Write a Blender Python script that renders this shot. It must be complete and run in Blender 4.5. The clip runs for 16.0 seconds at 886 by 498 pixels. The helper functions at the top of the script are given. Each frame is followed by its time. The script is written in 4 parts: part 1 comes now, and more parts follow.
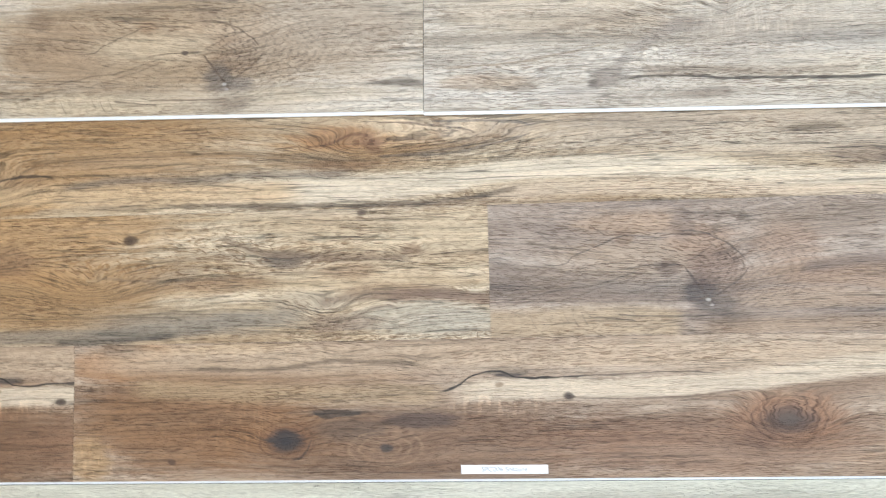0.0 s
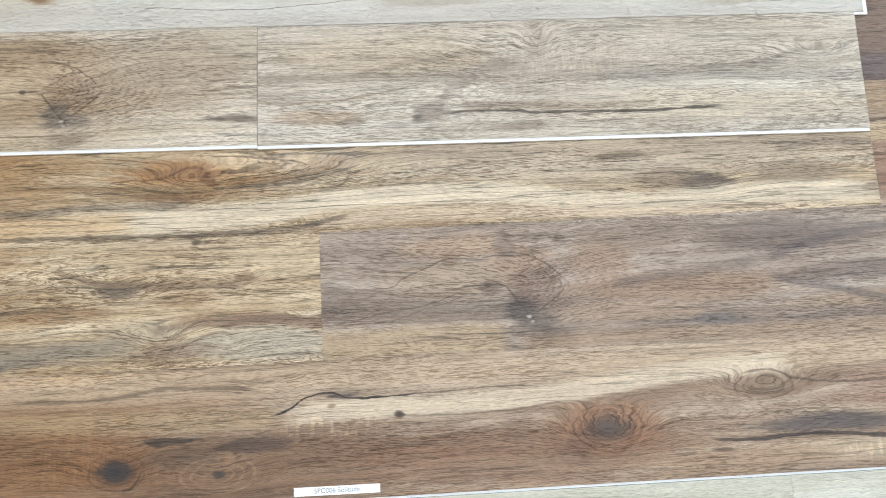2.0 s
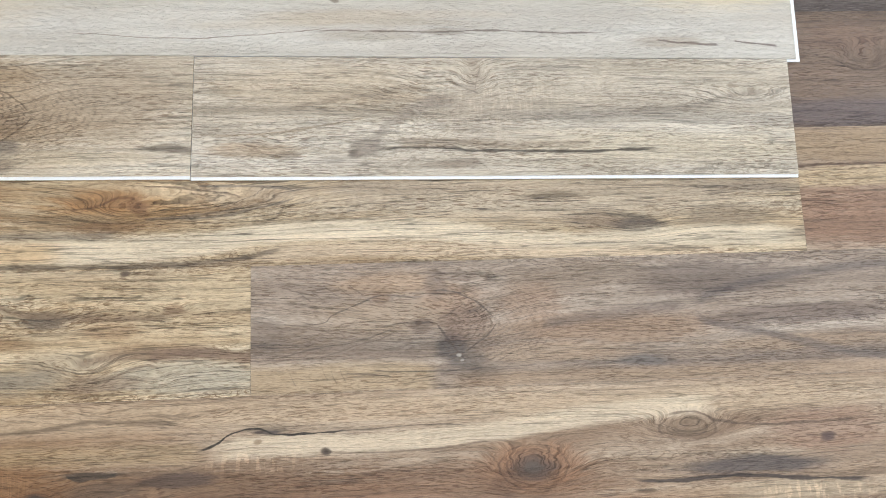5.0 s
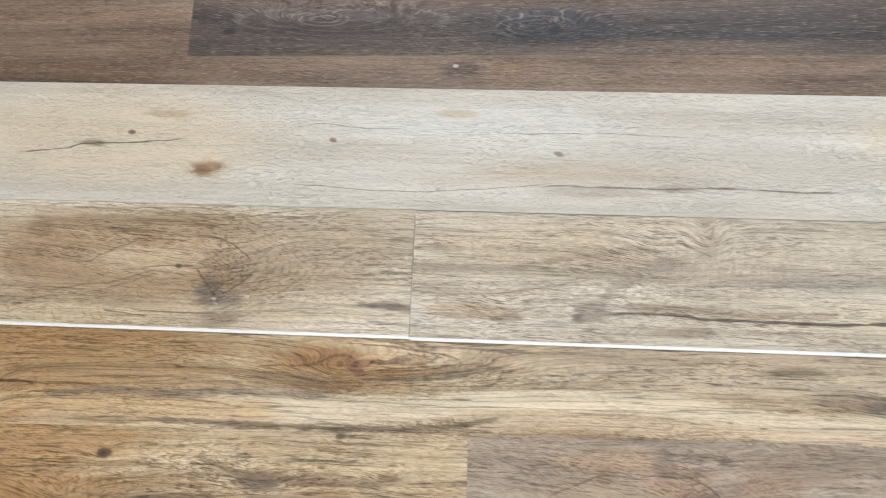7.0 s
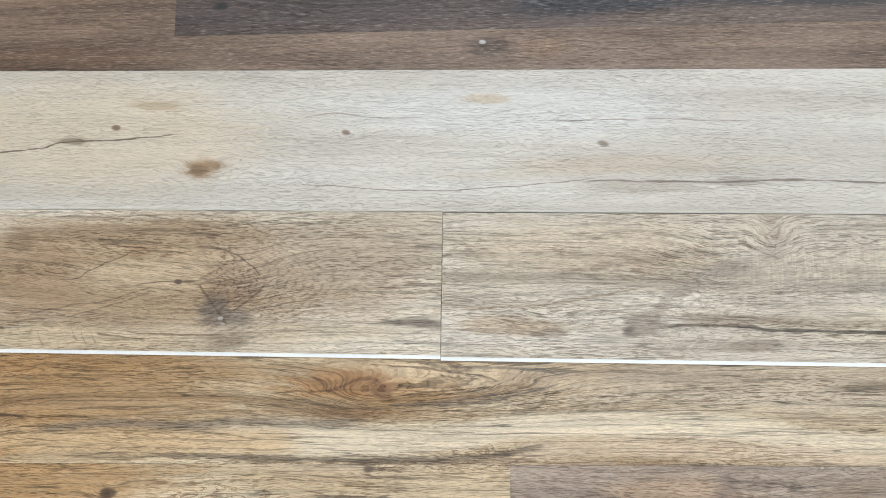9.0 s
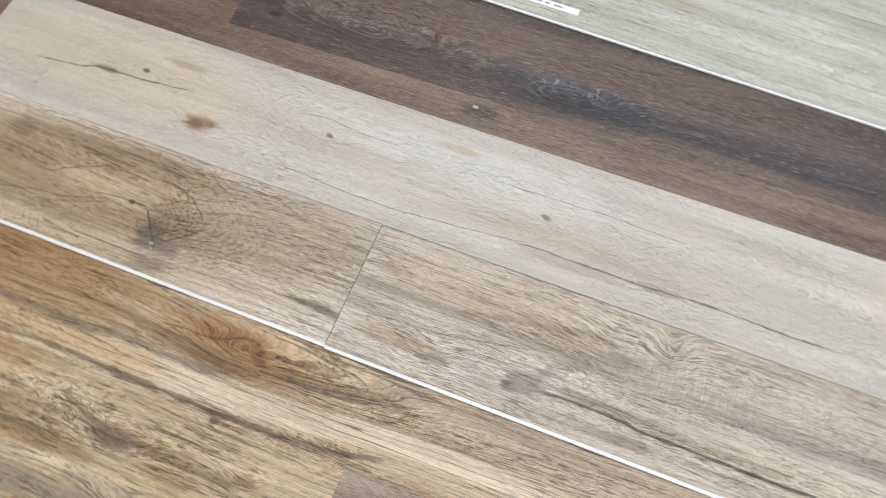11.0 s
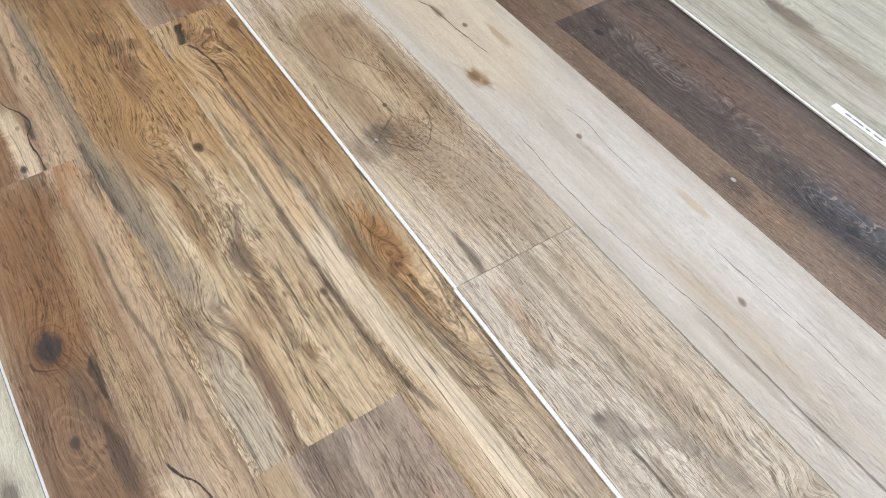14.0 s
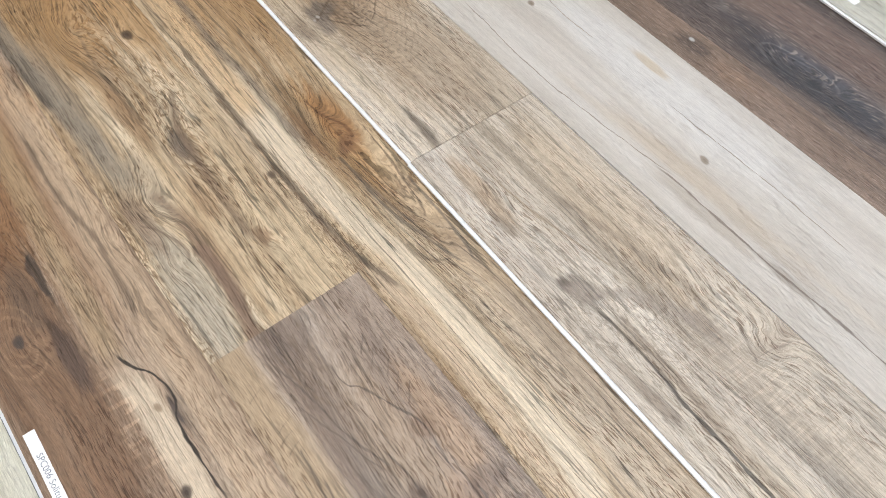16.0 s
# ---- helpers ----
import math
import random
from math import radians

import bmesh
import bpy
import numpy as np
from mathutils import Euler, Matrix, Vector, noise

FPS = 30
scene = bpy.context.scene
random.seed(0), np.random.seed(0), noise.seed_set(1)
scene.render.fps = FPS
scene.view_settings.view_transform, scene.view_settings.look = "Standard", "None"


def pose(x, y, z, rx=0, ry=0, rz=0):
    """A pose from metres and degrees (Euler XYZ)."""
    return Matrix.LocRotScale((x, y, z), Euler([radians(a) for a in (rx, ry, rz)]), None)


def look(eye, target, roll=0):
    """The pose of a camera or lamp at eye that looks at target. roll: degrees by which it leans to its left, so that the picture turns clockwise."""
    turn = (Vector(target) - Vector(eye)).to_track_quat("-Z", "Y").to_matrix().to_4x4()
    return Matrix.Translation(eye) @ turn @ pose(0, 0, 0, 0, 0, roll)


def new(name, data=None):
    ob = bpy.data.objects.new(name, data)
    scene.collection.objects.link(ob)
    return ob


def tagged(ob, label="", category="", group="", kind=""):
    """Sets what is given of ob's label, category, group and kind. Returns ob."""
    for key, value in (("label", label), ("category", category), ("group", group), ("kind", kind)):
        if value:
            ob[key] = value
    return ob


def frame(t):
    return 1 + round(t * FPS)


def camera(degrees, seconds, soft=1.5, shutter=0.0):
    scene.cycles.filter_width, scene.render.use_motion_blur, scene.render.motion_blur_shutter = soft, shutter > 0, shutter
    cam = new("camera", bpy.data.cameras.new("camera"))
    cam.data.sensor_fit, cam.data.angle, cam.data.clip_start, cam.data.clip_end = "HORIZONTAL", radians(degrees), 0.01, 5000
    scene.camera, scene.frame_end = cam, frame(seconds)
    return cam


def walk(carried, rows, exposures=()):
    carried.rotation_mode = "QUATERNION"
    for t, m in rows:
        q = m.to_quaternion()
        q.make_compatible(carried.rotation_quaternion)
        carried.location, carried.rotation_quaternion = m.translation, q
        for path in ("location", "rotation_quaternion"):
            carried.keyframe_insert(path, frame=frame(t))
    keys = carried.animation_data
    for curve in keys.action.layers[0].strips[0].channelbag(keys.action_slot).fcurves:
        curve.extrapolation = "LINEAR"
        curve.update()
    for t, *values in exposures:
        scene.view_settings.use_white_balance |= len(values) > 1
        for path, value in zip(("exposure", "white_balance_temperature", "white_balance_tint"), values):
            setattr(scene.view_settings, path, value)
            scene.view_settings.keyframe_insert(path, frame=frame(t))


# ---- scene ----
cam = camera(56.4, 16.0, soft=0.9, shutter=0.3)
PATH = [
    (0, (0.011, -0.146, 1.1), (-0.119, 0.014, -0.889), -40.4),
    (0.5, (-0.051, -0.14, 1.117), (-0.192, 0.089, -0.865), -34.6),
    (1, (-0.063, -0.176, 1.141), (-0.184, 0.067, -0.84), -29.0),
    (1.5, (0.051, -0.202, 1.133), (0.005, 0.086, -0.846), -12.0),
    (2, (0.132, -0.244, 1.132), (0.2, 0.124, -0.833), 7.4),
    (2.5, (0.159, -0.234, 1.139), (0.245, 0.13, -0.826), 10.2),
    (3, (0.163, -0.24, 1.133), (0.279, 0.103, -0.834), 16.2),
    (3.5, (0.134, -0.227, 1.148), (0.266, 0.115, -0.818), 20.5),
    (3.7, (0.135, -0.224, 1.144), (0.269, 0.126, -0.82), 20.5),
    (5.8, (0.207, -0.154, 1.149), (0.351, 0.214, -0.812), 18.7),
    (6, (0.186, -0.14, 1.148), (0.315, 0.25, -0.81), 16.1),
    (6.5, (0.158, -0.079, 1.146), (0.097, 0.35, -0.807), -7.8),
    (7, (0.03, -0.028, 1.122), (-0.091, 0.459, -0.814), -12.8),
    (7.5, (-0.023, 0.048, 1.056), (-0.202, 0.528, -0.877), -19.0),
    (8, (-0.038, 0.079, 1.03), (-0.196, 0.507, -0.918), -19.2),
    (8.5, (-0.038, 0.095, 1.029), (-0.163, 0.452, -0.934), -18.9),
    (9, (-0.028, 0.104, 1.021), (-0.129, 0.411, -0.952), -18.5),
    (9.5, (-0.021, 0.112, 1.018), (-0.101, 0.403, -0.959), -16.2),
    (9.7, (-0.019, 0.112, 1.018), (-0.082, 0.406, -0.959), -13.1),
    (11.8, (0.366, -0.264, 0.875), (-0.328, 0.623, -0.777), 1.0),
    (12, (0.403, -0.266, 0.823), (-0.363, 0.558, -0.83), -0.6),
    (12.5, (0.479, -0.244, 0.717), (-0.45, 0.437, -0.917), -2.5),
    (13, (0.469, -0.223, 0.719), (-0.465, 0.433, -0.923), 0.3),
    (13.5, (0.414, -0.194, 0.772), (-0.555, 0.464, -0.849), 0.4),
    (14, (0.41, -0.189, 0.805), (-0.663, 0.466, -0.751), -2.0),
    (14.5, (0.407, -0.194, 0.797), (-0.689, 0.448, -0.748), -2.6),
    (15, (0.406, -0.197, 0.764), (-0.63, 0.414, -0.834), -3.1),
    (15.5, (0.415, -0.199, 0.748), (-0.537, 0.424, -0.897), -3.0),
    (16, (0.432, -0.197, 0.74), (-0.468, 0.445, -0.926), -2.0),
]
walk(cam, [(t, look(eye, target, roll)) for t, eye, target, roll in PATH],
     exposures=[(0.0, 0.36, 6000, 9), (1.0, 0.30, 6100, 8), (3.7, 0.19, 6200, 8), (5.8, 0.12, 6500, 10), (7.2, 0.15, 6550, 9), (9.0, 0.15, 6250, 8), (9.7, 0.15, 6250, 8), (11.8, 0.06, 6500, 13), (12.4, 0.19, 6480, 13), (16.0, 0.22, 6400, 13)])

# ---- world and light ----
world = bpy.data.worlds.new("world")
scene.world = world
world.use_nodes = True
wn = world.node_tree.nodes
sky = wn.new("ShaderNodeTexSky")
sky.sky_type, sky.sun_disc = "NISHITA", False
sky.sun_elevation, sky.sun_rotation = radians(35), radians(90)
world.node_tree.links.new(sky.outputs[0], wn["Background"].inputs[0])
wn["Background"].inputs[1].default_value = 0.1


def area_lamp(name, m, sx, sy, watts, colour):
    data = bpy.data.lights.new(name, "AREA")
    data.shape, data.size, data.size_y, data.energy, data.color = "RECTANGLE", sx, sy, watts, colour
    ob = new(name, data)
    ob.matrix_world = m
    return ob


WARM, COOL = (1.0, 0.82, 0.60), (0.84, 0.915, 1.0)
CEILING = 2.7
# x, y, watts, colour of each ceiling panel
LIGHT_SPOTS = [(-2.4, -2.3, 32, WARM), (-1.0, -2.5, 16, WARM), (0.1, 0.8, 20, COOL), (-0.5, 2.7, 21, COOL), (1.6, 2.7, 17, COOL), (0.4, -1.6, 16, COOL)]
for lx, ly, lw, lc in LIGHT_SPOTS:
    area_lamp("panel_light", pose(lx, ly, CEILING - 0.06), 1.1, 0.5, lw, lc)
# daylight through the shop window in the east wall
area_lamp("window_daylight", pose(3.05, 0.6, 1.45, 0, 90, 0), 1.8, 3.0, 55, (0.84, 0.92, 1.0))


# ---- materials ----
class Tree:
    """Short hand for building a node material."""

    def __init__(self, name):
        self.mat = bpy.data.materials.new(name)
        self.mat.use_nodes = True
        self.nodes, self.links = self.mat.node_tree.nodes, self.mat.node_tree.links
        self.bsdf = self.nodes["Principled BSDF"]

    def put(self, socket, value):
        if isinstance(value, bpy.types.NodeSocket):
            self.links.new(value, socket)
        else:
            socket.default_value = value

    def math(self, op, a, b=None, c=None, clamp=False):
        n = self.nodes.new("ShaderNodeMath")
        n.operation, n.use_clamp = op, clamp
        for s, v in zip(n.inputs, (a, b, c)):
            if v is not None:
                self.put(s, v)
        return n.outputs[0]

    def vec(self, op, a, b=(0, 0, 0)):
        n = self.nodes.new("ShaderNodeVectorMath")
        n.operation = op
        self.put(n.inputs[0], a), self.put(n.inputs[1], b)
        return n.outputs["Value"] if op in ("DOT_PRODUCT", "LENGTH") else n.outputs[0]

    def xyz(self, x, y, z=0.0):
        n = self.nodes.new("ShaderNodeCombineXYZ")
        for s, v in zip(n.inputs, (x, y, z)):
            self.put(s, v)
        return n.outputs[0]

    def noise(self, v, detail=2.0, rough=0.5, scale=1.0, twist=0.0):
        n = self.nodes.new("ShaderNodeTexNoise")
        self.put(n.inputs["Vector"], v)
        n.inputs["Distortion"].default_value = twist
        n.inputs["Scale"].default_value, n.inputs["Detail"].default_value, n.inputs["Roughness"].default_value = scale, detail, rough
        return n.outputs[0]

    def ease(self, v, a, b, lo=0.0, hi=1.0):
        n = self.nodes.new("ShaderNodeMapRange")
        n.interpolation_type = "SMOOTHSTEP"
        for s, x in zip(n.inputs, (v, a, b, lo, hi)):
            self.put(s, x)
        return n.outputs[0]

    def ramp(self, v, stops):
        n = self.nodes.new("ShaderNodeValToRGB")
        e = n.color_ramp.elements
        while len(e) < len(stops):
            e.new(0.5)
        for el, (p, c) in zip(e, stops):
            el.position, el.color = p, (*c, 1)
        self.put(n.inputs[0], v)
        return n.outputs[0]

    def mix(self, f, a, b, mode="MIX"):
        n = self.nodes.new("ShaderNodeMix")
        n.data_type, n.blend_type = "RGBA", mode
        self.put(n.inputs[0], f)
        for s, v in zip(n.inputs[6:8], (a, b)):
            self.put(s, v if isinstance(v, bpy.types.NodeSocket) else (*v, 1))
        return n.outputs[2]

    def spot(self, p, x, y, rx, ry):
        """A soft bell round (x, y)."""
        d = self.vec("MULTIPLY", self.vec("SUBTRACT", p, (x, y, 0)), (1 / rx, 1 / ry, 0))
        return self.math("EXPONENT", self.math("MULTIPLY", self.vec("DOT_PRODUCT", d, d), -1.0))

    def line(self, u, v, pts, width, soft, rag, swell):
        """A streak along the grain through pts, fading at its ends."""
        x0, x1 = pts[0][0], pts[-1][0]
        lo, hi = min(y for _, y in pts) - 0.01, max(y for _, y in pts) + 0.01
        t = self.math("DIVIDE", self.math("SUBTRACT", u, x0), x1 - x0)
        n = self.nodes.new("ShaderNodeFloatCurve")
        cp = n.mapping.curves[0].points
        while len(cp) < len(pts):
            cp.new(0.5, 0.5)
        for k, (x, y) in enumerate(pts):
            cp[k].location = ((x - x0) / (x1 - x0), (y - lo) / (hi - lo))
        n.mapping.update()
        self.put(n.inputs["Value"], t)
        d = self.math("ABSOLUTE", self.math("SUBTRACT", v, self.math("MULTIPLY_ADD", n.outputs[0], hi - lo, lo)))
        d = self.math("MULTIPLY_ADD", rag, -0.55 * width, d)
        d = self.math("DIVIDE", d, swell) if width < 0.004 else d
        body = self.ease(d, width * (1 - soft) * 0.999, width * (1 + soft), 1.0, 0.0)
        ends = self.ease(self.math("ABSOLUTE", self.math("SUBTRACT", t, 0.5)), 0.42, 0.5, 1.0, 0.0)
        return self.math("MULTIPLY", body, ends)


def wood(name, centre, turn, seed, tones, bumps=(), patches=(), streaks=(), knots=(), saws=(), loops=(), fans=(), pores=0.55, figure=0.30, lines=None, gloss=0.39, bands=26.0, smoke=0.5, curls=0.75, grain=1.0):
    """Printed wood on vinyl. tones: dark, middle, light. All places are in the room's metres.
    bumps: x, y, rx, ry, height: where the grain runs round a knot. patches: x, y, rx, ry, colour, strength.
    streaks: points, width, softness, colour, strength. knots: x, y, radius, colour. saws: x, y, rx, ry, fineness, strength.
    loops: x, y, rx, ry, count, colour, strength: closed growth lines. fans: the same, pointed, open on the west side."""
    T = Tree(name)
    ca, sa = math.cos(radians(turn)), math.sin(radians(turn))

    def loc(x, y):
        x, y = x - centre[0], y - centre[1]
        return ca * x + sa * y, ca * y - sa * x

    tc = T.nodes.new("ShaderNodeTexCoord")
    sep = T.nodes.new("ShaderNodeSeparateXYZ")
    T.links.new(tc.outputs["Object"], sep.inputs[0])
    u, v = sep.outputs[0], sep.outputs[1]
    M = lambda a, k: T.math("MULTIPLY", a, k)
    A = lambda a, b: T.math("ADD", a, b)
    # slow wander of the grain, then its way round the knots
    n1 = T.math("SUBTRACT", T.noise(T.xyz(M(u, 3.2), M(v, 11.0), seed), 3.0, 0.55), 0.5)
    n2 = T.math("SUBTRACT", T.noise(T.xyz(M(u, 22.0), M(v, 90.0), seed + 3.7), 3.0, 0.6), 0.5)
    vw = A(A(v, M(n1, 0.018)), M(n2, 0.006))
    uw = A(u, M(n2, 0.03))
    p = T.xyz(uw, vw)
    vg = A(A(v, M(n1, 0.016)), M(n2, 0.0018))
    for x, y, rx, ry, h in bumps:
        vg = A(vg, M(T.spot(p, *loc(x, y), rx, ry), h))
    tone = T.noise(T.xyz(M(u, 1.6), M(vg, bands), seed + 7.1), 3.0, 0.55)
    blot = T.noise(T.xyz(M(u, 9.0), M(v, 46.0), seed + 4.4), 4.0, 0.6)
    tone = A(M(tone, 0.76), M(blot, 0.24))
    col = T.ramp(tone, [(0.28, tones[0]), (0.49, tones[1]), (0.68, tones[2])])
    # grey weathering in drifts along the plank
    ash = T.ease(T.noise(T.xyz(M(u, 2.6), M(vg, 15.0), seed + 8.2), 4.0, 0.65), 0.50, 0.70, 0.0, smoke)
    mean = sum(tones[1]) / 3
    col = T.mix(ash, col, (mean * 0.92, mean * 0.79, mean * 0.66))
    # curly dark figure, here and there
    curl = T.noise(T.xyz(M(u, 17.0), M(vg, 80.0), seed + 15.0), 4.0, 0.62, 1.0, 1.6)
    where = T.ease(T.noise(T.xyz(M(u, 4.0), M(v, 17.0), seed + 16.0), 2.0), 0.44, 0.62)
    ridge = T.ease(T.math("ABSOLUTE", T.math("SUBTRACT", curl, 0.5)), 0.008, 0.05, 1.0, 0.0)
    col = T.mix(M(M(ridge, where), curls * 0.75), col, [t * 0.8 for t in tones[0]])
    rag = M(T.math("SUBTRACT", T.noise(T.xyz(M(u, 15.0), M(vg, 170.0), seed + 12.0), 5.0, 0.7), 0.5), 1.5)
    for x, y, rx, ry, c, k in patches:
        col = T.mix(T.ease(A(T.spot(p, *loc(x, y), rx * 1.15, ry * 1.15), M(rag, 0.6)), 0.14, 0.72, 0.0, k), col, c)
    vs = A(A(v, M(n2, 0.007)), M(n1, 0.003))
    swell = T.math("MULTIPLY_ADD", T.noise(T.xyz(M(u, 26.0), 0.0, seed), 2.0, 0.6), 2.4, -0.2)
    calm = 0.0
    for pts, w, soft, c, k in streaks:
        m = M(T.line(u, vs, [loc(*q) for q in pts], w, soft, rag, swell), k)
        col = T.mix(m, col, c)
        if sum(c) > 1.5:
            calm = A(calm, M(m, 0.6))
    # growth lines
    fig = T.noise(T.xyz(M(u, 4.5), M(vg, 190.0), seed + 1.3), 5.0, 0.72)
    rings = T.noise(T.xyz(M(u, 3.6), M(vg, 105.0), seed + 1.9), 2.5, 0.6)
    contour = T.ease(T.math("ABSOLUTE", T.math("SUBTRACT", rings, 0.5)), 0.004, 0.026, 1.0, 0.0)
    shade = M(T.ease(fig, 0.34, 0.62, 1.0 - 0.55 * figure, 1.05), T.math("MULTIPLY_ADD", M(contour, blot), -2.3 * figure, 1.0))
    if lines:
        fleck = T.noise(T.xyz(M(u, 60.0), M(vg, 760.0), seed + 2.9), 1.0, 0.5)
        col = T.mix(A(T.ease(fleck, 0.58, 0.66, 0.0, 0.55), T.ease(fig, 0.62, 0.70, 0.0, 0.3)), col, lines)
    # open pores, in drifts
    drift = T.ease(T.noise(T.xyz(M(u, 4.5), M(v, 26.0), seed + 5.0), 3.0, 0.6), 0.38, 0.62)
    wave = A(vg, M(T.math("SUBTRACT", T.noise(T.xyz(M(u, 24.0), M(v, 30.0), seed + 6.1), 1.0), 0.5), 0.006))
    pore = T.noise(T.xyz(M(u, 52.0), M(wave, 700.0), seed + 2.2), 1.0, 0.5)
    small = T.noise(T.xyz(M(u, 105.0), M(wave, 1250.0), seed + 2.9), 1.0, 0.5)
    pit = M(T.ease(pore, 0.375, 0.415, 1.0, 0.0), T.math("MULTIPLY_ADD", drift, 0.75, 0.25))
    pit = T.math("MAXIMUM", pit, M(T.ease(small, 0.36, 0.41, 0.75, 0.0), T.math("MULTIPLY_ADD", drift, 0.4, 0.5)))
    pit = M(pit, T.math("SUBTRACT", 1.0, calm, clamp=True))
    fine = T.noise(T.xyz(M(u, 110.0), M(wave, 1400.0), seed), 2.0, 0.6)
    mul = T.math("MULTIPLY", shade, T.ease(fine, 0.25, 0.75, 1.0 - 0.18 * grain, 1.0 + 0.16 * grain))
    for x, y, rx, ry, count, c, k in loops:
        d = T.vec("LENGTH", T.vec("MULTIPLY", T.vec("SUBTRACT", T.xyz(A(u, M(n1, 0.05 * rx / 0.2)), A(v, M(n1, 0.05 * ry / 0.05))), (*loc(x, y), 0)), (1 / rx, 1 / ry, 0)))
        d = A(d, M(n2, 0.22))
        thin = T.ease(T.math("SINE", M(d, count * 6.28)), 0.25, 0.95)
        zone = M(T.ease(d, 0.85, 1.1, 1.0, 0.0), T.ease(d, 0.15, 0.4))
        worn = T.ease(blot, 0.44, 0.62, 1.0, 0.35)
        col = T.mix(M(M(M(thin, zone), worn), k), col, c)
    for x, y, rx, ry, count, c, k in fans:
        lx, ly = loc(x, y)
        du = M(T.math("SUBTRACT", uw, lx), 1 / rx)
        dv = M(T.math("SUBTRACT", vw, ly), 1 / ry)
        d = T.math("POWER", A(T.math("POWER", T.math("ABSOLUTE", du), 1.4), T.math("POWER", T.math("ABSOLUTE", dv), 1.4)), 0.714)
        thin = T.ease(T.math("SINE", M(d, count * 6.28)), 0.0, 0.8)
        zone = M(M(T.ease(d, 0.85, 1.1, 1.0, 0.0), T.ease(d, 0.08, 0.25)), T.ease(du, -0.15, 0.2))
        worn = T.ease(T.noise(T.xyz(M(u, 160.0), M(v, 260.0), seed + 17.0), 2.0), 0.42, 0.56)
        col = T.mix(M(M(M(thin, zone), worn), k), col, c)
    for x, y, rx, ry, fineness, k in saws:
        tick = T.ease(T.noise(T.xyz(M(u, fineness), M(v, 35.0), seed + 9.0), 1.0), 0.52, 0.60)
        lit = T.mix(1.0, col, (1.5, 1.48, 1.45), "MULTIPLY")
        col = T.mix(M(M(tick, T.spot(p, *loc(x, y), rx, ry)), k), col, lit)
    grey = T.nodes.new("ShaderNodeCombineColor")
    for s in grey.inputs:
        T.put(s, mul)
    col = T.mix(1.0, col, grey.outputs[0], "MULTIPLY")
    col = T.mix(M(pit, min(1.0, pores * 1.2)), col, T.mix(1.0, col, (0.33, 0.245, 0.19), "MULTIPLY"))
    for x, y, r, c in knots:
        x, y = loc(x, y)
        d = T.vec("LENGTH", T.vec("MULTIPLY", T.vec("SUBTRACT", T.xyz(A(u, M(n2, 2.2 * r)), A(v, M(n1, 1.6 * r))), (x, y, 0)), (0.75 / r, 1.15 / r, 0)))
        ring = T.math("MULTIPLY_ADD", T.math("SINE", M(d, 9.0)), 0.06, 0.94)
        col = T.mix(M(T.ease(d, 0.55, 1.3, 1.0, 0.0), ring), col, c)
    T.put(T.bsdf.inputs["Base Color"], col)
    T.put(T.bsdf.inputs["Roughness"], T.math("MULTIPLY_ADD", pit, 0.2, T.math("MULTIPLY_ADD", fine, 0.16, gloss - 0.08)))
    T.bsdf.inputs["Specular IOR Level"].default_value = 0.42
    b = T.nodes.new("ShaderNodeBump")
    b.inputs["Strength"].default_value, b.inputs["Distance"].default_value = 0.9, 0.0010
    T.put(b.inputs["Height"], T.math("SUBTRACT", M(fine, 0.35), pit))
    T.links.new(b.outputs[0], T.bsdf.inputs["Normal"])
    return T.mat


def plain(name, colour, rough, scale=30.0, vary=0.08, bump=0.0, metal=0.0, emit=None):
    T = Tree(name)
    tc = T.nodes.new("ShaderNodeTexCoord")
    n = T.noise(tc.outputs["Object"], 4.0, 0.6, scale)
    lo, hi = [c * (1 - vary) for c in colour], [min(1, c * (1 + vary)) for c in colour]
    T.put(T.bsdf.inputs["Base Color"], T.ramp(n, [(0.3, lo), (0.7, hi)]))
    T.put(T.bsdf.inputs["Roughness"], T.ease(n, 0.2, 0.8, rough - 0.06, rough + 0.06))
    T.bsdf.inputs["Metallic"].default_value = metal
    if bump:
        b = T.nodes.new("ShaderNodeBump")
        b.inputs["Strength"].default_value, b.inputs["Distance"].default_value = 0.5, bump
        T.put(b.inputs["Height"], n)
        T.links.new(b.outputs[0], T.bsdf.inputs["Normal"])
    if emit:
        T.bsdf.inputs["Emission Color"].default_value, T.bsdf.inputs["Emission Strength"].default_value = (*emit[0], 1), emit[1]
    return T.mat


CORE = plain("vinyl_core", (0.80, 0.82, 0.84), 0.5, 200, 0.04)
BACKING = plain("foam_backing", (0.10, 0.10, 0.11), 0.8, 80, 0.1)
TAPE = plain("label_tape", (0.86, 0.87, 0.88), 0.35, 60, 0.02)
INK = plain("label_ink", (0.22, 0.25, 0.30), 0.6, 60, 0.1)
PAINT = plain("wall_paint", (0.72, 0.70, 0.66), 0.85, 12, 0.04, 0.001)
TILE = plain("ceiling_board", (0.78, 0.77, 0.74), 0.9, 60, 0.06, 0.002)
SLAB = plain("concrete", (0.30, 0.29, 0.27), 0.85, 9, 0.15, 0.002)
FRAME = plain("window_paint", (0.70, 0.71, 0.72), 0.45, 20, 0.03)


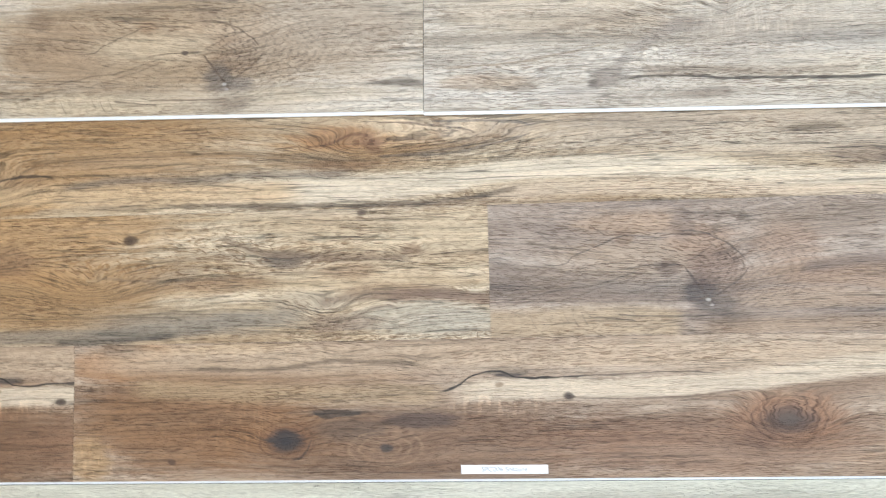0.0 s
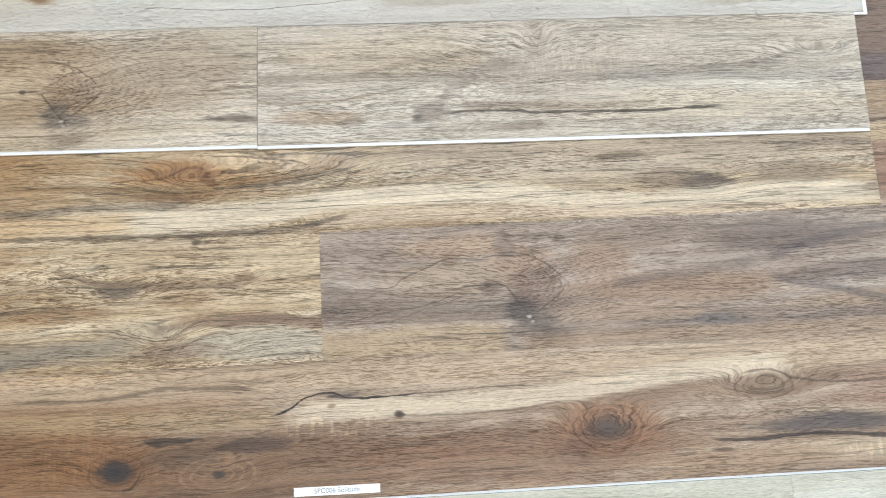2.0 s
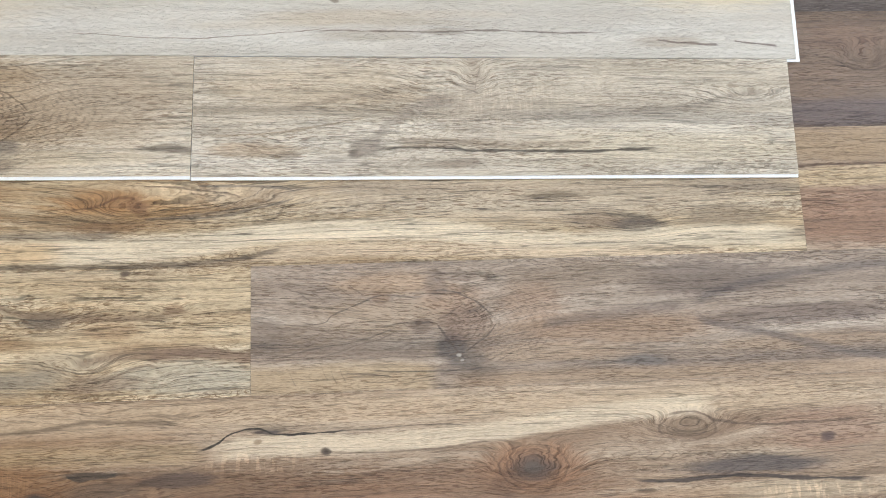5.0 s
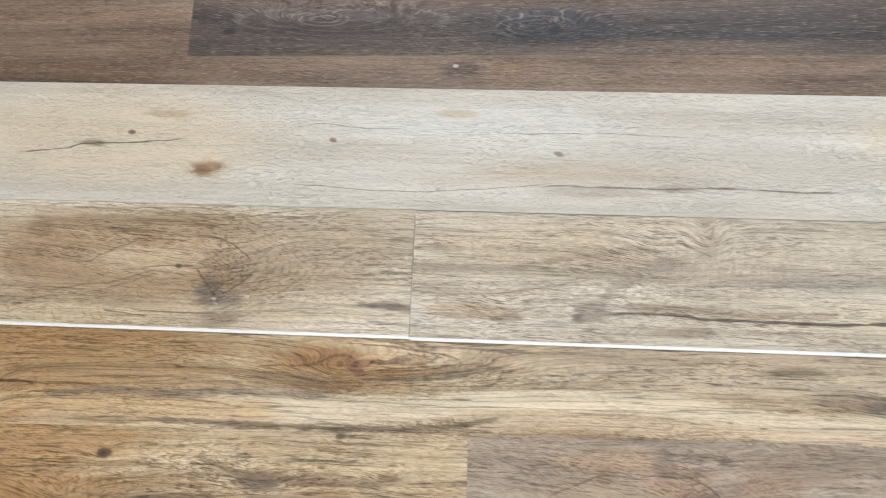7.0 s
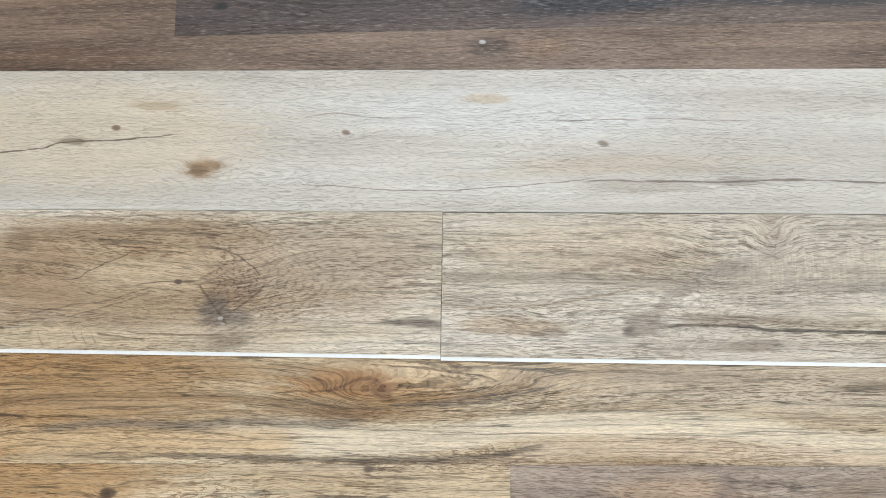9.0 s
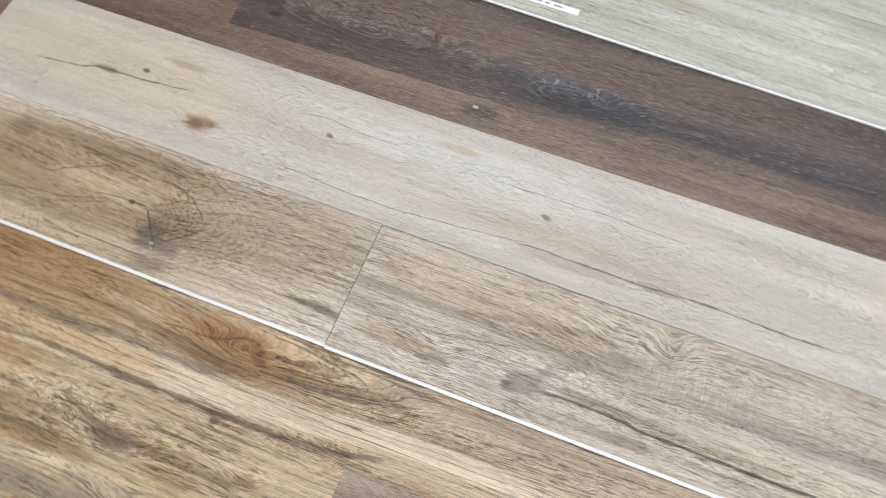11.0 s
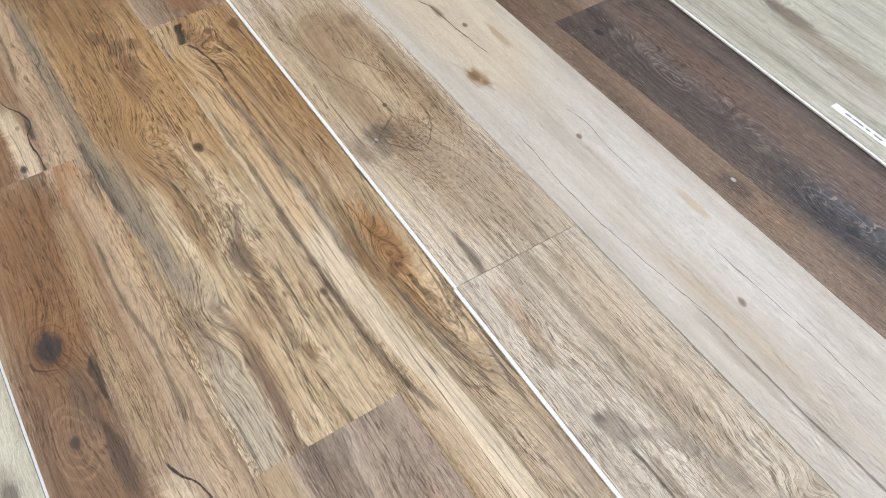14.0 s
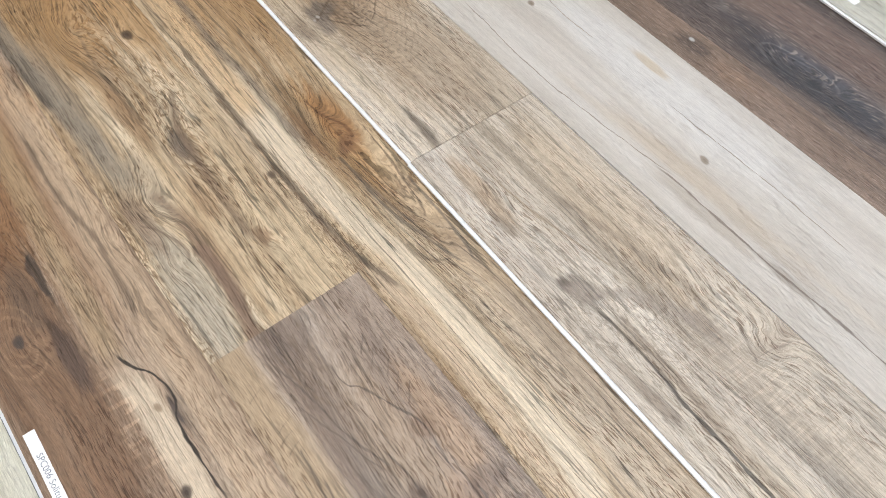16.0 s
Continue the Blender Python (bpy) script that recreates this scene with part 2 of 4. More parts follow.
# ---- shapes ----
def box(bm, x0, x1, y0, y1, z0, z1, mat=0):
    vs = [bm.verts.new((x, y, z)) for z in (z0, z1) for x, y in ((x0, y0), (x1, y0), (x1, y1), (x0, y1))]
    for q in ((3, 2, 1, 0), (4, 5, 6, 7), (0, 1, 5, 4), (1, 2, 6, 5), (2, 3, 7, 6), (3, 0, 4, 7)):
        bm.faces.new([vs[k] for k in q]).material_index = mat
    return bm


def mesh_object(name, bm, mats, parent=None, label=""):
    me = bpy.data.meshes.new(name)
    bm.normal_update()
    bm.to_mesh(me)
    bm.free()
    for m in mats if isinstance(mats, (list, tuple)) else [mats]:
        me.materials.append(m)
    ob = new(name, me)
    ob.parent = parent
    if label:
        tagged(ob, label)
    return ob


def part(name, bm, material, parent, label=""):
    return mesh_object(name, bm, material, parent, label)


def chamfered(length, width, z0, z1, edge=0.00025, mat=0):
    """A slab round the origin with eased top edges."""
    bm = bmesh.new()
    a, b = length / 2, width / 2
    rings = []
    for inset, z in ((0, z0), (0, z1 - edge), (edge * 0.35, z1 - edge * 0.3), (edge, z1)):
        rings.append([bm.verts.new((x * (a - inset), y * (b - inset), z)) for x, y in ((-1, -1), (1, -1), (1, 1), (-1, 1))])
    bm.faces.new(rings[0][::-1])
    bm.faces.new(rings[-1])
    for lo, hi in zip(rings, rings[1:]):
        for k in range(4):
            bm.faces.new((lo[k], lo[(k + 1) % 4], hi[(k + 1) % 4], hi[k]))
    return bm


# ---- room ----
floor = tagged(new("floor"), "showroom floor laid with wood-look vinyl planks in several colours", "floor", kind="structure")
bm = bmesh.new()
box(bm, -5.6, 3.2, -3.2, 3.8, -0.2, -0.0135)
part("subfloor", bm, SLAB, floor, "plain grey concrete slab")
for nm, args in (("wall_north", (-5.6, 3.2, 3.8, 3.95)), ("wall_south", (-5.6, 3.2, -3.35, -3.2)), ("wall_west", (-5.75, -5.6, -3.35, 3.95))):
    bm = bmesh.new()
    box(bm, *args, -0.2, CEILING)
    tagged(mesh_object(nm, bm, PAINT), "off-white painted showroom wall", "wall", kind="structure")
bm = bmesh.new()
for y0, y1, z0, z1 in ((-3.35, -0.95, -0.2, CEILING), (2.15, 3.95, -0.2, CEILING), (-0.95, 2.15, -0.2, 0.5), (-0.95, 2.15, 2.4, CEILING)):
    box(bm, 3.2, 3.35, y0, y1, z0, z1)
tagged(mesh_object("wall_east", bm, PAINT), "off-white painted wall with a wide window opening", "wall", kind="structure")
bm = bmesh.new()
box(bm, -5.75, 3.35, -3.35, 3.95, CEILING, CEILING + 0.12)
tagged(mesh_object("ceiling", bm, TILE), "white mineral board ceiling over the showroom", "ceiling", kind="structure")
window = tagged(new("window_1"), "wide shop window in a pale painted frame", "window", kind="structure")
bm = bmesh.new()
for y0, y1, z0, z1 in ((-0.95, -0.89, 0.5, 2.4), (2.09, 2.15, 0.5, 2.4), (-0.89, 2.09, 0.5, 0.56), (-0.89, 2.09, 2.34, 2.4), (0.57, 0.63, 0.56, 2.34)):
    box(bm, 3.24, 3.31, y0, y1, z0, z1)
part("window_frame", bm, FRAME, window)
for lx, ly, lw, lc in LIGHT_SPOTS:
    lamp = tagged(new("ceiling_light"), "flat white ceiling light panel, switched on", "lamp", group="ceiling light panels")
    lamp.location = (lx, ly, CEILING)
    bm = bmesh.new()
    for b in ((-0.6, 0.6, -0.3, -0.27), (-0.6, 0.6, 0.27, 0.3), (-0.6, -0.57, -0.27, 0.27), (0.57, 0.6, -0.27, 0.27)):
        box(bm, *b, -0.05, 0)
    part("frame", bm, FRAME, lamp)
    bm = bmesh.new()
    box(bm, -0.57, 0.57, -0.27, 0.27, -0.03, -0.02)
    part("diffuser", bm, plain("lamp_diffuser", (0.85, 0.84, 0.8), 0.5, emit=(lc, 2.0)), lamp)

# ---- planks ----
BLACK = (0.035, 0.028, 0.024)
BROWN = ((0.22, 0.14, 0.09), (0.42, 0.31, 0.22), (0.62, 0.505, 0.385))
HONEY = ((0.30, 0.185, 0.095), (0.575, 0.44, 0.28), (0.76, 0.65, 0.475))
UMBER = ((0.20, 0.150, 0.120), (0.385, 0.302, 0.235), (0.565, 0.475, 0.390))
SAND = ((0.31, 0.25, 0.18), (0.575, 0.50, 0.40), (0.74, 0.68, 0.59))
SAND_WARM = ((0.33, 0.245, 0.155), (0.60, 0.505, 0.385), (0.75, 0.68, 0.57))
CREAM = ((0.46, 0.415, 0.355), (0.56, 0.52, 0.46), (0.62, 0.59, 0.54))
COCOA = ((0.112, 0.074, 0.052), (0.21, 0.145, 0.104), (0.31, 0.22, 0.163))
NIGHT = ((0.05, 0.039, 0.037), (0.10, 0.076, 0.068), (0.16, 0.122, 0.105))
CHALK = ((0.47, 0.45, 0.36), (0.60, 0.59, 0.49), (0.69, 0.68, 0.60))
STONE = ((0.40, 0.38, 0.31), (0.52, 0.51, 0.43), (0.62, 0.61, 0.54))


def floor_plank(x0, x1, y0, y1, seed, tones, top=0.0, label="", **marks):
    """One plank of the laid floor, locked to its neighbours."""
    centre = ((x0 + x1) / 2, (y0 + y1) / 2)
    gap = 0.0001
    bm = chamfered(x1 - x0 - gap, y1 - y0 - gap, -0.006, 0.0)
    bm.faces.ensure_lookup_table()
    for f in bm.faces:
        f.material_index = 0 if f.calc_center_median().z > -0.002 else 1
    ob = mesh_object("plank", bm, [wood("printed_wood", centre, 0, seed, tones, **marks), BACKING], floor, label)
    ob.location = (*centre, top)
    return ob


def shifted(marks, dx, dy):
    """The same printed picture, a whole plank further on."""
    out = dict(marks)
    for key in ("bumps", "patches", "knots", "saws", "loops", "fans"):
        out[key] = [(m[0] + dx, m[1] + dy, *m[2:]) for m in marks.get(key, ())]
    out["streaks"] = [([(x + dx, y + dy) for x, y in s[0]], *s[1:]) for s in marks.get("streaks", ())]
    return out


# row C, honey toned
floor_plank(
    -0.795, 0.80, 0.0, 0.188, 11.0, HONEY, pores=0.66, figure=0.44, smoke=0.3, curls=1.0, label="honey-toned vinyl plank with a pale sapwood band",
    bumps=[(-0.18, 0.078, 0.06, 0.02, 0.02), (-0.08, 0.088, 0.15, 0.026, 0.035), (0.55, 0.045, 0.05, 0.018, 0.010), (-0.70, 0.05, 0.05, 0.03, 0.035)],
    patches=[(-0.62, 0.09, 0.28, 0.06, (0.38, 0.215, 0.085), 0.7), (-0.66, 0.020, 0.06, 0.015, (0.50, 0.28, 0.10), 0.7), (-0.178, 0.080, 0.11, 0.026, (0.41, 0.24, 0.10), 0.75),
             (-0.20, 0.098, 0.06, 0.016, (0.37, 0.19, 0.075), 0.75), (-0.155, 0.090, 0.014, 0.014, (0.20, 0.10, 0.05), 0.8), (-0.24, 0.068, 0.06, 0.010, (0.34, 0.24, 0.14), 0.7), (-0.72, 0.060, 0.03, 0.014, (0.26, 0.14, 0.07), 0.7), (-0.19, 0.098, 0.05, 0.006, (0.27, 0.15, 0.07), 0.6), (-0.2, 0.06, 0.05, 0.007, (0.25, 0.14, 0.07), 0.7), (0.43, 0.10, 0.35, 0.045, (0.49, 0.40, 0.30), 0.75), (0.55, 0.047, 0.04, 0.011, (0.11, 0.085, 0.07), 0.85),
             (0.49, 0.055, 0.04, 0.012, (0.24, 0.17, 0.12), 0.6), (0.68, 0.05, 0.06, 0.018, (0.27, 0.21, 0.15), 0.6), (0.43, 0.09, 0.04, 0.006, (0.2, 0.15, 0.1), 0.7),
             (0.72, 0.10, 0.09, 0.008, (0.22, 0.17, 0.13), 0.5), (-0.75, 0.04, 0.025, 0.012, (0.08, 0.055, 0.04), 0.8)],
    streaks=[([(-0.44, 0.030), (-0.27, 0.026), (-0.118, 0.027), (0.04, 0.047), (0.195, 0.047), (0.47, 0.022), (0.62, 0.026), (0.85, 0.018)], 0.0150, 0.45, (0.71, 0.60, 0.445), 0.9),
             ([(-0.86, 0.024), (-0.59, 0.030), (-0.42, 0.028), (-0.24, 0.024)], 0.014, 0.5, (0.60, 0.425, 0.245), 0.8),
             ([(-0.02, 0.012), (0.13, 0.020), (0.27, 0.017), (0.47, 0.007), (0.70, 0.004)], 0.010, 0.5, (0.64, 0.50, 0.35), 0.8),
             ([(-0.46, 0.011), (-0.39, 0.010), (-0.26, 0.006), (-0.157, 0.005), (-0.04, 0.009), (0.022, 0.019), (0.06, 0.031)], 0.0030, 0.7, (0.16, 0.12, 0.085), 0.75),
             ([(-0.60, 0.036), (-0.50, 0.048), (-0.397, 0.046), (-0.325, 0.050), (-0.225, 0.048), (-0.17, 0.052)], 0.005, 0.8, (0.20, 0.165, 0.13), 0.7),
             ([(-0.66, 0.075), (-0.45, 0.082), (-0.25, 0.072)], 0.004, 0.8, (0.22, 0.13, 0.06), 0.6),
             ([(-0.782, 0.050), (-0.765, 0.043), (-0.746, 0.039), (-0.722, 0.034)], 0.0060, 0.4, BLACK, 0.85),
             ([(-0.724, 0.034), (-0.712, 0.044), (-0.684, 0.052), (-0.645, 0.058), (-0.60, 0.056)], 0.0020, 0.5, (0.06, 0.04, 0.03), 0.85),
             ([(-0.174, 0.120), (-0.079, 0.112), (-0.023, 0.102), (-0.009, 0.093)], 0.0010, 0.6, (0.15, 0.105, 0.07), 0.75),
             ([(-0.149, 0.070), (-0.078, 0.074), (-0.023, 0.082), (-0.009, 0.093)], 0.0022, 0.6, (0.20, 0.15, 0.11), 0.7),
             ([(-0.079, 0.116), (0.0, 0.115), (0.052, 0.110), (0.064, 0.101)], 0.0018, 0.6, (0.17, 0.14, 0.11), 0.75),
             ([(-0.094, 0.070), (-0.031, 0.074), (0.017, 0.085), (0.048, 0.091), (0.064, 0.101)], 0.0018, 0.6, (0.19, 0.155, 0.12), 0.7),
             ([(-0.25, 0.086), (-0.21, 0.092), (-0.175, 0.103), (-0.155, 0.098)], 0.0018, 0.6, (0.17, 0.085, 0.04), 0.8),
             ([(-0.30, 0.084), (-0.22, 0.089), (-0.10, 0.088)], 0.0010, 0.6, (0.2, 0.11, 0.05), 0.7),
             ([(0.0, 0.062), (0.04, 0.075), (0.06, 0.10), (0.05, 0.115)], 0.003, 0.6, (0.2, 0.15, 0.1), 0.5)],
    fans=[(-0.14, 0.094, 0.215, 0.032, 7.0, (0.20, 0.14, 0.09), 0.35)], loops=[(-0.24, 0.108, 0.06, 0.016, 3.0, (0.22, 0.125, 0.06), 0.4)],
    knots=[(-0.731, 0.124, 0.010, (0.15, 0.09, 0.045)), (-0.735, 0.082, 0.008, (0.17, 0.10, 0.05))])
# row C goes on, redder
floor_plank(
    0.80, 2.3, 0.0, 0.188, 12.0, BROWN, label="reddish brown vinyl plank",
    patches=[(0.9, 0.05, 0.2, 0.045, (0.29, 0.165, 0.105), 0.8), (0.9, 0.16, 0.2, 0.025, (0.38, 0.27, 0.165), 0.8)],
    streaks=[([(0.78, 0.108), (0.9, 0.112), (1.1, 0.105)], 0.014, 0.3, (0.56, 0.42, 0.26), 0.9), ([(0.79, 0.128), (0.88, 0.130), (1.0, 0.128)], 0.002, 0.6, (0.12, 0.07, 0.045), 0.8)])
floor_plank(-2.3, -0.795, 0.0, 0.188, 13.0, BROWN, patches=[(-0.9, 0.09, 0.12, 0.045, (0.24, 0.12, 0.055), 0.8)], knots=[(-0.80, 0.15, 0.008, (0.08, 0.05, 0.03))])
# row D
floor_plank(
    -1.52, 0.0, -0.1775, 0.0, 21.0, HONEY, pores=0.66, figure=0.42, smoke=0.3, curls=1.2, label="honey-toned vinyl plank with small dark knots",
    bumps=[(-0.106, -0.057, 0.03, 0.012, 0.009), (-0.22, -0.135, 0.045, 0.018, 0.018), (-0.275, -0.068, 0.06, 0.02, 0.010), (-0.491, -0.035, 0.03, 0.012, 0.006), (-0.55, -0.10, 0.08, 0.03, 0.03),
           (-0.13, -0.15, 0.03, 0.012, 0.010), (-0.72, -0.06, 0.06, 0.03, 0.015)],
    patches=[(-0.74, -0.07, 0.26, 0.09, (0.38, 0.21, 0.08), 0.7), (-1.0, -0.09, 0.16, 0.09, (0.27, 0.16, 0.075), 0.7), (-0.62, -0.125, 0.18, 0.03, (0.36, 0.22, 0.10), 0.6), (-0.275, -0.066, 0.030, 0.012, (0.17, 0.13, 0.10), 0.8), (-0.77, -0.030, 0.018, 0.009, (0.13, 0.08, 0.05), 0.8), (-0.775, -0.056, 0.020, 0.012, (0.19, 0.12, 0.075), 0.7), (-0.816, -0.076, 0.018, 0.010, (0.18, 0.11, 0.07), 0.7), (-0.05, -0.155, 0.06, 0.016, (0.58, 0.51, 0.40), 0.75), (-0.06, -0.034, 0.10, 0.028, (0.63, 0.50, 0.33), 0.75),
             (-0.22, -0.03, 0.06, 0.02, (0.57, 0.43, 0.27), 0.6), (-0.6, -0.018, 0.17, 0.028, (0.47, 0.29, 0.135), 0.7), (-0.09, -0.148, 0.10, 0.022, (0.50, 0.44, 0.34), 0.75), (-0.42, -0.15, 0.12, 0.016, (0.30, 0.25, 0.19), 0.7),
             (-0.25, -0.125, 0.05, 0.012, (0.33, 0.27, 0.2), 0.55), (-0.5, -0.165, 0.06, 0.008, (0.12, 0.09, 0.07), 0.7), (-0.106, -0.057, 0.012, 0.007, (0.28, 0.17, 0.1), 0.7),
             (-0.13, -0.113, 0.07, 0.010, (0.31, 0.195, 0.11), 0.7), (-0.2, -0.152, 0.05, 0.010, (0.30, 0.215, 0.155), 0.6), (-0.19, -0.085, 0.04, 0.010, (0.36, 0.23, 0.13), 0.6), (-0.36, -0.10, 0.06, 0.012, (0.38, 0.24, 0.13), 0.6), (-0.72, -0.05, 0.03, 0.012, (0.18, 0.10, 0.06), 0.7), (-0.66, -0.06, 0.03, 0.02, (0.26, 0.15, 0.08), 0.6)],
    streaks=[([(-0.47, -0.068), (-0.353, -0.060), (-0.2, -0.058), (-0.083, -0.063), (0.04, -0.060)], 0.004, 0.8, (0.24, 0.165, 0.10), 0.45),
             ([(-0.24, -0.132), (-0.17, -0.118), (-0.10, -0.116), (0.03, -0.124)], 0.005, 0.7, (0.22, 0.15, 0.105), 0.6),
             ([(-1.0, -0.170), (-0.80, -0.168), (-0.634, -0.166), (-0.536, -0.166), (-0.48, -0.162), (-0.40, -0.155), (-0.335, -0.145), (-0.22, -0.145)], 0.011, 0.6, (0.29, 0.25, 0.195), 0.75),
             ([(-0.60, -0.174), (-0.52, -0.173), (-0.46, -0.168), (-0.42, -0.166)], 0.004, 0.6, (0.13, 0.11, 0.09), 0.7),
             ([(-0.140, -0.121), (-0.077, -0.116), (-0.034, -0.122), (0.01, -0.126)], 0.0075, 0.5, (0.25, 0.165, 0.115), 0.8),
             ([(-0.37, -0.030), (-0.32, -0.052), (-0.27, -0.062), (-0.20, -0.066), (-0.10, -0.068)], 0.0045, 0.7, (0.22, 0.155, 0.105), 0.7),
             ([(-0.22, -0.150), (-0.19, -0.128), (-0.16, -0.122), (-0.12, -0.128)], 0.0020, 0.7, (0.22, 0.15, 0.10), 0.5),
             ([(-0.20, -0.158), (-0.17, -0.140), (-0.14, -0.132), (-0.12, -0.136)], 0.0016, 0.6, (0.21, 0.145, 0.10), 0.6),
             ([(-0.55, -0.085), (-0.42, -0.092), (-0.28, -0.085), (-0.18, -0.09)], 0.002, 0.8, (0.2, 0.14, 0.09), 0.5)],
    knots=[(-0.491, -0.035, 0.008, (0.07, 0.045, 0.03)), (-0.17, -0.0055, 0.005, (0.12, 0.085, 0.06))])
EYE_PRINT = dict(
    bumps=[(0.18, -0.085, 0.15, 0.045, 0.020), (0.30, -0.087, 0.08, 0.050, 0.016)],
    loops=[(0.045, -0.088, 0.09, 0.042, 4.0, (0.22, 0.15, 0.09), 0.22)],
    fans=[(0.262, -0.087, 0.080, 0.062, 9.0, (0.13, 0.09, 0.06), 0.6), (0.275, -0.087, 0.17, 0.095, 15.0, (0.15, 0.11, 0.08), 0.38)],
    knots=[(0.285, -0.133, 0.0028, (0.42, 0.38, 0.33)), (0.289, -0.140, 0.0022, (0.36, 0.32, 0.28)), (0.230, -0.086, 0.004, (0.10, 0.07, 0.05))])
# arcs of the eye: points, width, softness, strength
EYE_LINES = [([(0.065, -0.082), (0.098, -0.081), (0.112, -0.072), (0.137, -0.062), (0.154, -0.054), (0.176, -0.046), (0.208, -0.048), (0.241, -0.050)], 0.0012, 0.6, 0.8),
             ([(0.251, -0.042), (0.273, -0.043), (0.298, -0.051), (0.320, -0.065), (0.338, -0.085)], 0.0015, 0.5, 0.85),
             ([(0.294, -0.128), (0.311, -0.116), (0.328, -0.104), (0.341, -0.087)], 0.0015, 0.5, 0.85),
             ([(0.039, -0.127), (0.096, -0.116), (0.132, -0.112), (0.168, -0.102), (0.200, -0.093)], 0.0011, 0.6, 0.7),
             ([(0.090, -0.131), (0.133, -0.119), (0.168, -0.109), (0.196, -0.099)], 0.0010, 0.6, 0.6),
             ([(0.174, -0.091), (0.203, -0.087), (0.232, -0.086), (0.253, -0.086)], 0.0013, 0.6, 0.8),
             ([(0.256, -0.082), (0.278, -0.072), (0.295, -0.059)], 0.0012, 0.6, 0.6),
             ([(0.255, -0.089), (0.268, -0.107), (0.281, -0.125), (0.294, -0.141)], 0.0030, 0.5, 0.9),
             ([(0.127, -0.151), (0.138, -0.153), (0.159, -0.155), (0.192, -0.159)], 0.0014, 0.5, 0.8),
             ([(0.163, -0.149), (0.213, -0.153), (0.262, -0.154), (0.294, -0.152)], 0.0013, 0.5, 0.85),
             ([(0.294, -0.152), (0.340, -0.151), (0.396, -0.150)], 0.0008, 0.6, 0.6)]
# short checks across the grain
EYE_LINES += [([(x, y), (x + 0.011, y - 0.008), (x + 0.020, y - 0.015)], 0.0010, 0.6, 0.5) for x, y in ((0.063, -0.037), (0.082, -0.038), (0.099, -0.030), (0.119, -0.032), (0.134, -0.029))]
EYE_LINES += [([(x, y), (x + 0.003, y - 0.010), (x + 0.009, y - 0.020)], 0.0016, 0.6, 0.45) for x, y in ((0.052, -0.146), (0.095, -0.140), (0.108, -0.146), (0.120, -0.144))]
EYE_LINES += [([(x, y), (x + 0.004, y + 0.014), (x + 0.008, y + 0.028)], 0.0016, 0.6, 0.35) for x, y in ((0.226, -0.134), (0.238, -0.132))]
floor_plank(
    0.0, 1.52, -0.1775, 0.0, 22.0, UMBER, label="umber vinyl plank with a large eye-shaped knot", **{
        **EYE_PRINT, "streaks": [([(-0.03, -0.158), (0.062, -0.160), (0.18, -0.158), (0.26, -0.166)], 0.020, 0.4, (0.48, 0.36, 0.23), 0.85),
                                 ([(0.24, -0.175), (0.4, -0.168), (0.6, -0.170), (0.9, -0.168), (1.1, -0.17)], 0.010, 0.6, (0.42, 0.30, 0.20), 0.7),
                                 ([(0.40, -0.148), (0.52, -0.150), (0.62, -0.152), (0.75, -0.146)], 0.003, 0.8, (0.16, 0.13, 0.12), 0.4),
                                 ([(0.616, -0.078), (0.635, -0.064), (0.70, -0.045), (0.79, -0.030), (0.95, -0.020)], 0.0065, 0.8, (0.16, 0.13, 0.12), 0.7),
                                 ([(0.616, -0.078), (0.64, -0.096), (0.72, -0.114), (0.84, -0.146), (0.95, -0.160)], 0.0055, 0.8, (0.16, 0.13, 0.12), 0.65),
                                 ([(0.40, -0.095), (0.50, -0.082), (0.616, -0.072)], 0.007, 0.9, (0.20, 0.155, 0.135), 0.6)]
        + [(p, w * 0.8, s, (0.11, 0.085, 0.07), k * 0.8) for p, w, s, k in EYE_LINES]},
    patches=[(0.10, -0.09, 0.09, 0.045, (0.24, 0.175, 0.125), 0.35), (0.20, -0.075, 0.10, 0.024, (0.43, 0.32, 0.22), 0.6), (0.19, -0.028, 0.07, 0.014, (0.46, 0.32, 0.21), 0.7), (0.275, -0.05, 0.04, 0.018, (0.40, 0.26, 0.17), 0.6), (0.276, -0.122, 0.020, 0.022, (0.10, 0.088, 0.085), 0.8), (0.300, -0.138, 0.022, 0.014, (0.13, 0.11, 0.10), 0.7), (0.232, -0.088, 0.018, 0.010, (0.15, 0.105, 0.085), 0.7),
             (0.295, -0.088, 0.036, 0.026, (0.24, 0.155, 0.115), 0.65), (0.18, -0.046, 0.012, 0.012, (0.25, 0.16, 0.10), 0.6), (0.256, -0.030, 0.014, 0.018, (0.20, 0.15, 0.12), 0.6), (0.315, -0.165, 0.030, 0.012, (0.15, 0.11, 0.085), 0.7), (0.02, -0.10, 0.022, 0.024, (0.19, 0.15, 0.125), 0.45),
             (0.65, -0.034, 0.11, 0.026, (0.15, 0.115, 0.10), 0.65), (0.545, -0.150, 0.035, 0.008, (0.15, 0.14, 0.14), 0.7), (0.5, -0.10, 0.15, 0.02, (0.38, 0.25, 0.16), 0.65), (0.42, -0.135, 0.10, 0.012, (0.44, 0.31, 0.205), 0.55), (0.39, -0.06, 0.04, 0.03, (0.36, 0.23, 0.15), 0.55),
             (0.78, -0.09, 0.14, 0.012, (0.17, 0.125, 0.11), 0.6), (0.8, -0.13, 0.15, 0.01, (0.38, 0.27, 0.18), 0.6), (0.45, -0.025, 0.1, 0.016, (0.28, 0.21, 0.15), 0.5)])
